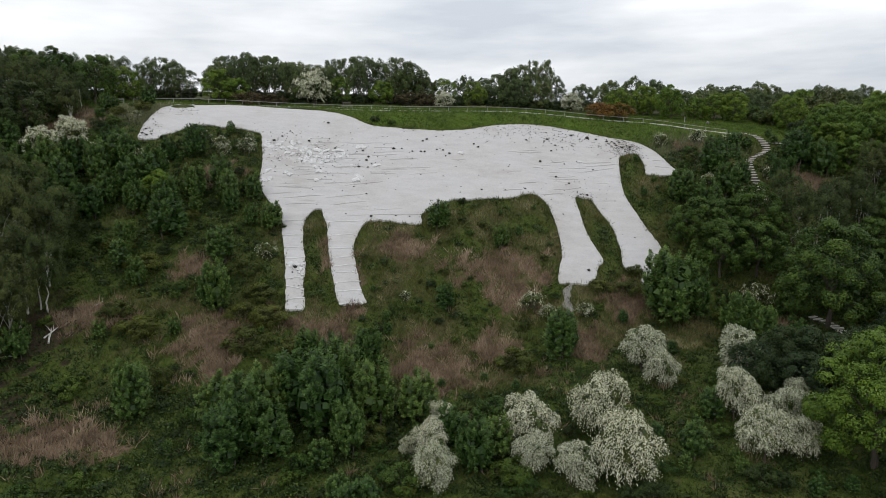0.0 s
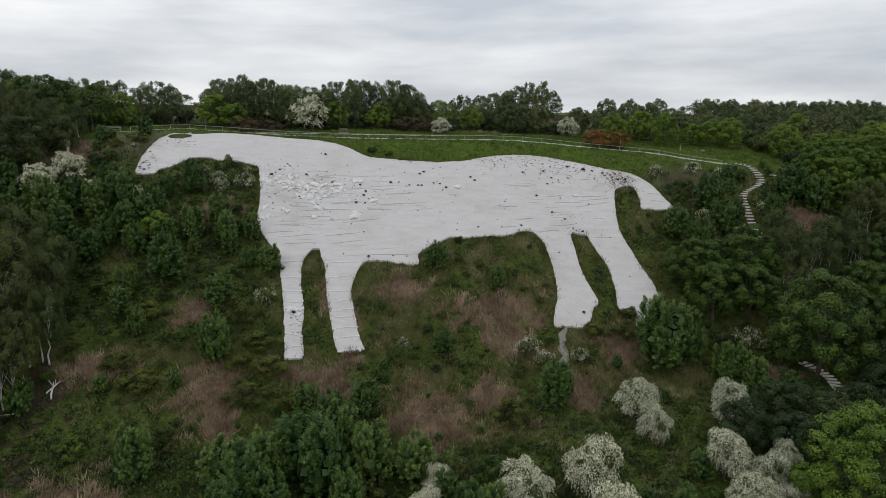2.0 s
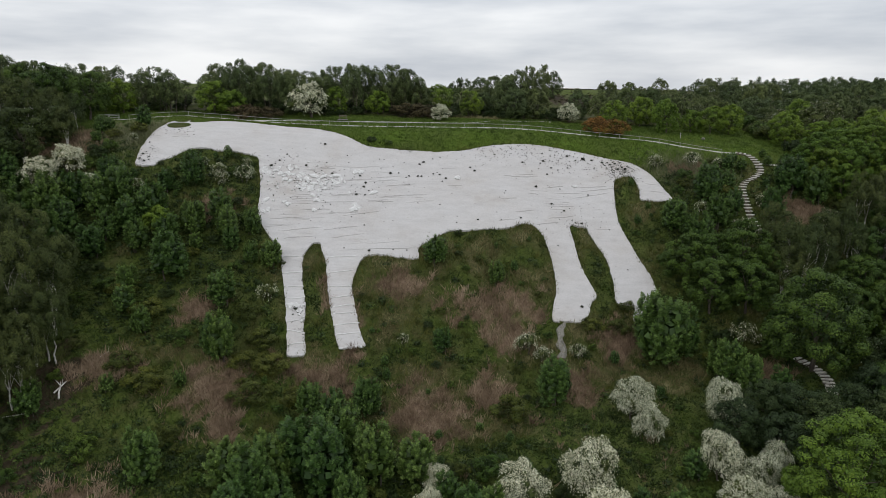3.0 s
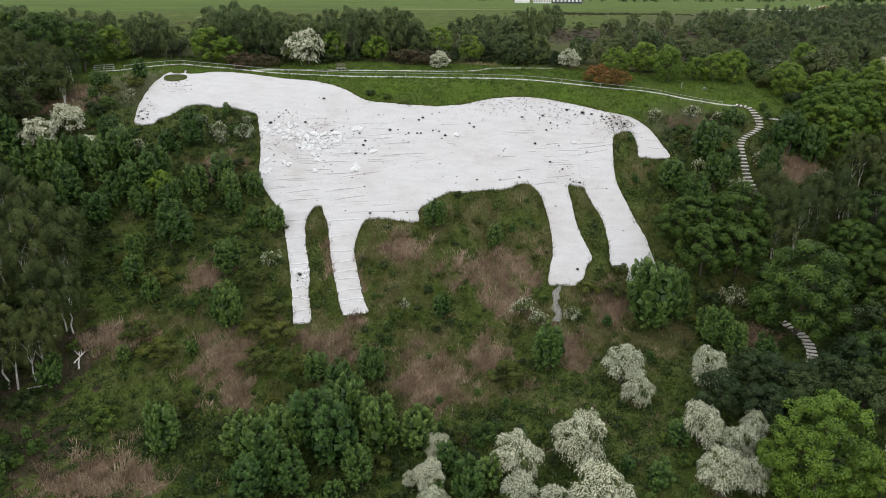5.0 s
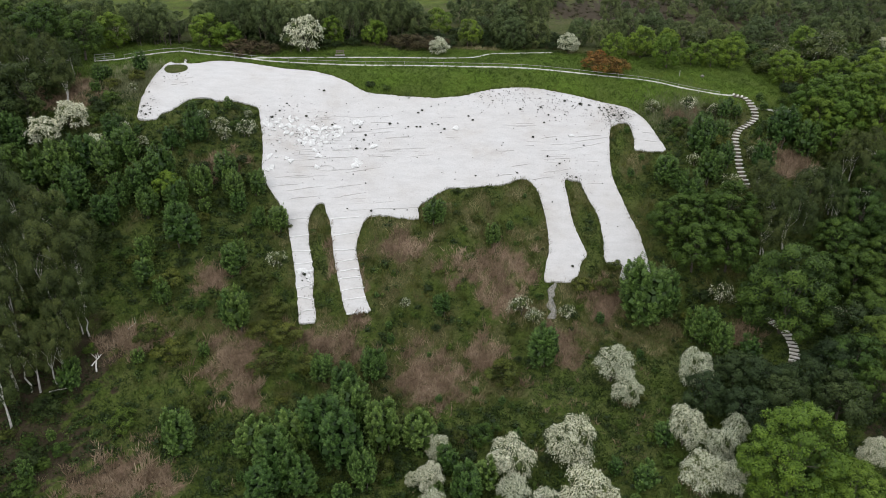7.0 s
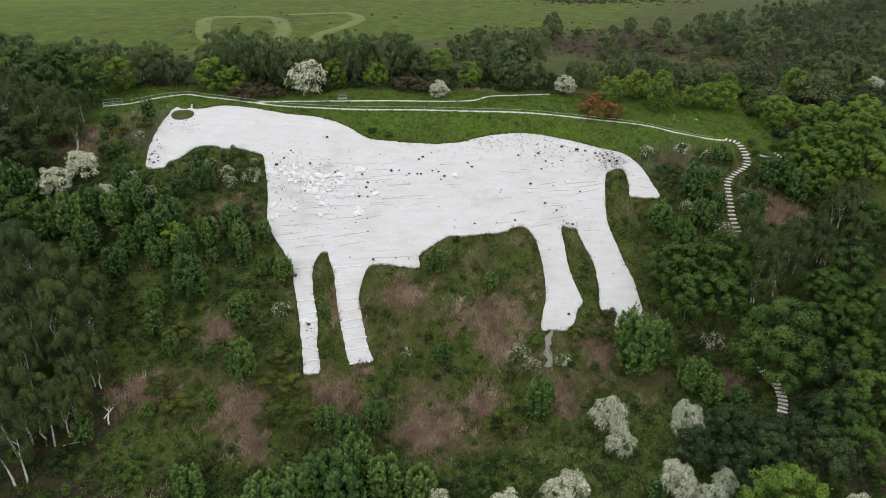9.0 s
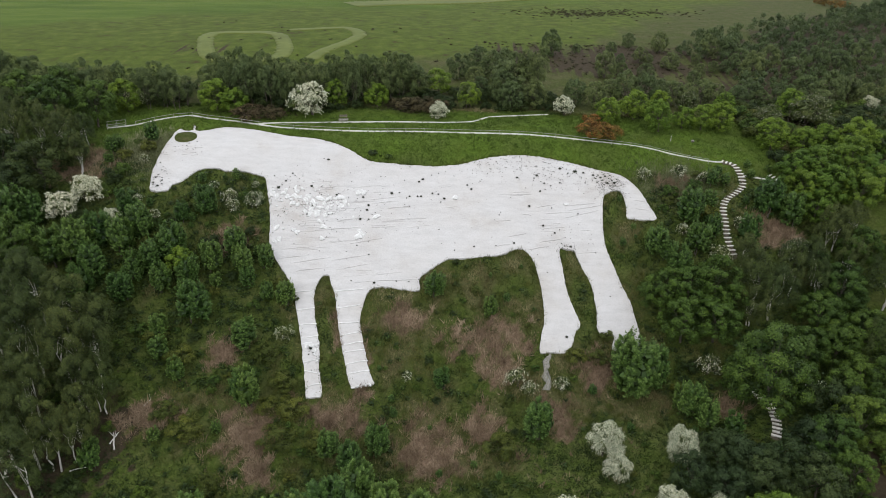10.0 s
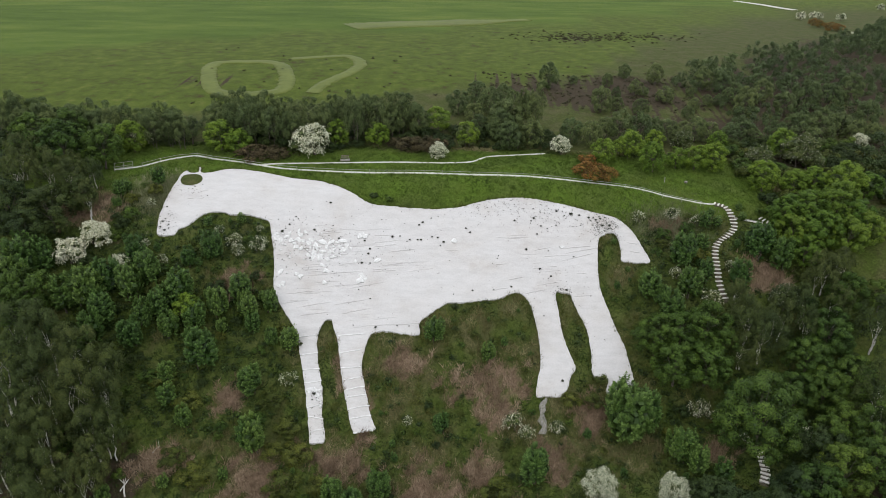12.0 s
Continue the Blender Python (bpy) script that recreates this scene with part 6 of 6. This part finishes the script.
def fence(name, line, spacing, rails, label, tall=1.05):
    p = spline(line, 0.2)
    run = np.concatenate([[0], np.cumsum(np.linalg.norm(np.diff(p, axis=0), axis=1))])
    at = np.arange(0, run[-1] + 0.01, spacing)
    px, py = np.interp(at, run, p[:, 0]), np.interp(at, run, p[:, 1])
    top = new(name)
    post = bar_mesh("post", 0.08, 0.08, 1.0, 0.012, PALE_WOOD)
    rail = bar_mesh("rail", 1.0, 0.03, 0.085, 0.008, PALE_WOOD)
    fr_ = random.Random(len(at))
    heads = []
    for x, y in zip(px, py):
        z = float(height(x, y)) - 0.25
        ob = new("post", post)
        ob.parent = top
        h = tall + 0.3 + fr_.uniform(-0.03, 0.03)
        ob.matrix_world = pose(x, y, z + h / 2, fr_.uniform(-1.5, 1.5), fr_.uniform(-1.5, 1.5), 0) @ Matrix.Diagonal((1, 1, h, 1))
        heads.append(Vector((x, y, z + 0.25)))
    for a, b in zip(heads, heads[1:]):
        for hgt in rails:
            q = b - a
            ob = new("rail", rail)
            ob.parent = top
            mid_ = (a + b) / 2 + Vector((0, 0, hgt))
            ob.matrix_world = Matrix.Translation(mid_) @ q.to_track_quat("X", "Z").to_matrix().to_4x4() @ Matrix.Diagonal((q.length + 0.05, 1, 1, 1))
    return tagged(top, label, "fence")


def beside(line, off):
    p = spline(line, 3.0)
    d = unit(np.gradient(p, axis=0))
    return [(a[0] + off * d_[1], a[1] - off * d_[0]) for a, d_ in zip(p, d)]


fence("ridge_fence", beside(RIDGE_PATH[1:], 0.95), 4.8, (0.95,), "long weathered post fence with one pale rail on the ridge")
fence("path_barrier", beside(RIDGE_PATH[:2], 1.0), 2.2, (0.5, 0.95), "short pale two-rail barrier beside the ridge path")
fence("path_barrier", beside(RIDGE_PATH[:2], -1.2), 2.2, (0.95,), "short pale one-rail barrier behind the ridge path", 1.0)


# ---- flights of steps ----
def flight(name, line, spacing, width, depth, label):
    p = spline(line, 0.2)
    run = np.concatenate([[0], np.cumsum(np.linalg.norm(np.diff(p, axis=0), axis=1))])
    at = np.arange(0, run[-1], spacing)
    top = new(name)
    tread = bar_mesh("tread", width, depth, 0.22, 0.02, STEP_STONE)
    fr_ = random.Random(4)
    for k in at:
        x, y = float(np.interp(k, run, p[:, 0])), float(np.interp(k, run, p[:, 1]))
        x2, y2 = float(np.interp(k + 0.6, run, p[:, 0])), float(np.interp(k + 0.6, run, p[:, 1]))
        x1, y1 = float(np.interp(k - 0.6, run, p[:, 0])), float(np.interp(k - 0.6, run, p[:, 1]))
        ob = new("tread", tread)
        ob.parent = top
        ob.matrix_world = pose(x, y, float(height(x, y)) - 0.02 + fr_.uniform(-0.03, 0.03), 0, 0, math.degrees(math.atan2(y2 - y1, x2 - x1)) + 90 + fr_.uniform(-5, 5)) @ Matrix.Diagonal((fr_.uniform(0.9, 1.08), 1, 1, 1))
    return tagged(top, label, "steps")


flight("hillside_steps", STEPS_PATH, 0.95, 1.7, 0.42, "long winding flight of pale wooden-edged steps down the hill")
flight("lower_steps", LOWER_PATH, 1.0, 1.8, 0.6, "lower flight of pale broad steps under the trees")
flight("side_steps", [(81.6, 161.6), (83.6, 159.8)], 0.9, 2.6, 0.4, "three pale log steps beside the ridge trees")
ribbon("steps_bed", STEPS_PATH, 1.2, EARTH, -0.12, "trodden earth bed under the hillside steps", "path")
ribbon("lower_steps_bed", LOWER_PATH, 1.6, EARTH, -0.12, "trodden earth bed under the lower steps", "path")


# ---- small things on the ridge ----
def bench(x, y, turn):
    top = new("bench")
    z = float(height(x, y))
    for dx in (-0.75, 0.75):
        bm = bmesh.new()
        box(bm, pose(dx, 0, 0.2), 0.09, 0.42, 0.5, 0.01)
        box(bm, pose(dx, 0.2, 0.55), 0.09, 0.08, 0.8, 0.01)
        part("leg", bm, DARK_WOOD, top)
    for i in range(3):
        bm = bmesh.new()
        box(bm, pose(0, -0.15 + 0.15 * i, 0.46), 1.8, 0.12, 0.045, 0.008)
        part("seat_board", bm, DARK_WOOD, top)
    for i in range(2):
        bm = bmesh.new()
        box(bm, pose(0, 0.15, 0.68 + 0.17 * i), 1.8, 0.04, 0.13, 0.008)
        part("back_board", bm, DARK_WOOD, top)
    bm = bmesh.new()
    box(bm, pose(0, -0.5, -0.06), 2.2, 1.6, 0.2, 0.02)
    part("footing", bm, SCREE_STONE, top, "trodden gravel footing")
    top.matrix_basis = pose(x, y, z + 0.02, 0, 0, turn) @ Matrix.Diagonal((1.15, 1.15, 1.15, 1))
    tagged(top, "weathered wooden bench facing out from the ridge", "bench")


bench(*BENCH, 4)


def boulder(x, y, s):
    bm = bmesh.new()
    bmesh.ops.create_icosphere(bm, subdivisions=3, radius=0.6)
    for v in bm.verts:
        v.co *= 1 + 0.22 * noise.noise(v.co * 2.2)
        v.co.z *= 0.7
    me = bpy.data.meshes.new("boulder")
    bm.to_mesh(me)
    bm.free()
    me.materials.append(SCREE_STONE)
    ob = new("boulder", me)
    ob.matrix_basis = pose(x, y, float(height(x, y)) + 0.1, 0, 0, 40) @ Matrix.Diagonal((s, s * 0.8, s, 1))
    tagged(ob, "pale grey boulder in the ridge grass", "boulder")


boulder(*BOULDER, 0.85)
marker = new("marker_post", bar_mesh("marker_post", 0.14, 0.14, 1.5, 0.02, PALE_WOOD))
marker.matrix_basis = pose(60.6, 175.2, float(height(60.6, 175.2)) + 0.5)
tagged(marker, "short pale wooden marker post in the grass", "post")


def fallen_log(x, y, length, radius, turn, rise):
    path = [(0, 0, 0), (length * 0.35, 0.1, rise * 0.3), (length * 0.7, -0.06, rise * 0.75), (length, 0.05, rise)]
    v, f = tube(path, [radius, radius * 0.9, radius * 0.75, radius * 0.5], 7)
    v2_, f2_ = tube([path[2], (length * 0.85, 0.5, rise + 0.3), (length * 0.95, 0.8, rise + 0.5)], [radius * 0.5, radius * 0.35, radius * 0.15], 5)
    ob = mesh_object("fallen_log", *join([(v, f), (v2_, f2_)]), BIRCH_BARK)
    ob.matrix_basis = pose(x, y, float(height(x, y)) + 0.15, 0, 0, turn)
    tagged(ob, "pale dead birch trunk lying among bracken", "log", "dead wood on the slope")


for (x, y), ln, rd, tn, rs in zip(LOGS, (3.2, 2.2, 3.6, 2.4), (0.16, 0.13, 0.12, 0.07), (110, 60, 15, 60), (1.6, 1.1, 0.3, 0.6)):
    fallen_log(x, y, ln, rd, tn, rs)
for i, (dx, dy) in enumerate(((0, 0), (0.9, 0.2), (1.7, -0.1), (2.5, 0.1), (3.4, -0.2))):
    ob = new("edge_stone", patches[i % 6])
    ob.parent = horse
    lie_on_horse(ob, -17.3 + dx, 114.5 + 0.25 * dx + dy * 0.4, 0.5, 0.3, 30 * i, 0.08)


# ---- far buildings ----
def far_house(x, y, w, d, h, roof_h, wall_mat, roof_mat, windows, turn, label):
    top = new("clubhouse")
    bm = bmesh.new()
    box(bm, pose(0, 0, h / 2 - 0.5), w, d, h + 1)
    part("wall", bm, wall_mat, top)
    bm = bmesh.new()
    vs = [bm.verts.new(q) for q in ((-w / 2 - 0.4, -d / 2 - 0.4, h), (w / 2 + 0.4, -d / 2 - 0.4, h), (w / 2 + 0.4, d / 2 + 0.4, h), (-w / 2 - 0.4, d / 2 + 0.4, h), (-w / 2 - 0.4, 0, h + roof_h), (w / 2 + 0.4, 0, h + roof_h))]
    for f in ((0, 1, 5, 4), (3, 4, 5, 2), (0, 4, 3), (1, 2, 5), (0, 3, 2, 1)):
        bm.faces.new([vs[i] for i in f])
    part("roof", bm, roof_mat, top)
    for zf, n_w, ww, wh, wm in windows:
        for i in range(n_w):
            bm = bmesh.new()
            box(bm, pose(-w / 2 + w * (i + 0.5) / n_w, -d / 2, zf), ww, 0.25, wh)
            part("window", bm, wm, top)
    top.matrix_basis = pose(x, y, float(height(x, y)), 0, 0, turn)
    tagged(top, label, "building", "far airfield buildings")


far_house(103, 893, 18, 10, 4.2, 1.5, WHITE_WALL, DARK_PANEL, [], -6, "low pale hangar at the far edge of the airfield")
far_house(127, 890, 22, 12, 7.5, 1.2, WHITE_WALL, PATH_STONE, [(2.2, 7, 1.4, 1.6, DARK_PANEL), (5.4, 8, 1.4, 1.5, DARK_PANEL)], -8, "two-storey white clubhouse at the far edge of the airfield")
far_house(157, 886, 36, 14, 5.2, 2.6, DARK_PANEL, PATH_STONE, [(2.6, 8, 2.4, 1.8, WHITE_WALL)], -10, "long dark hangar with a pale roof on the airfield")
grove("far_hawthorn", many(hawthorn, 2, BLOSSOM, 0.9, 160, 0.8, 0.8, 0.09), FAR_BLOOM, "distant bush white with blossom on the moor", "bush", "far bushes on the moor")
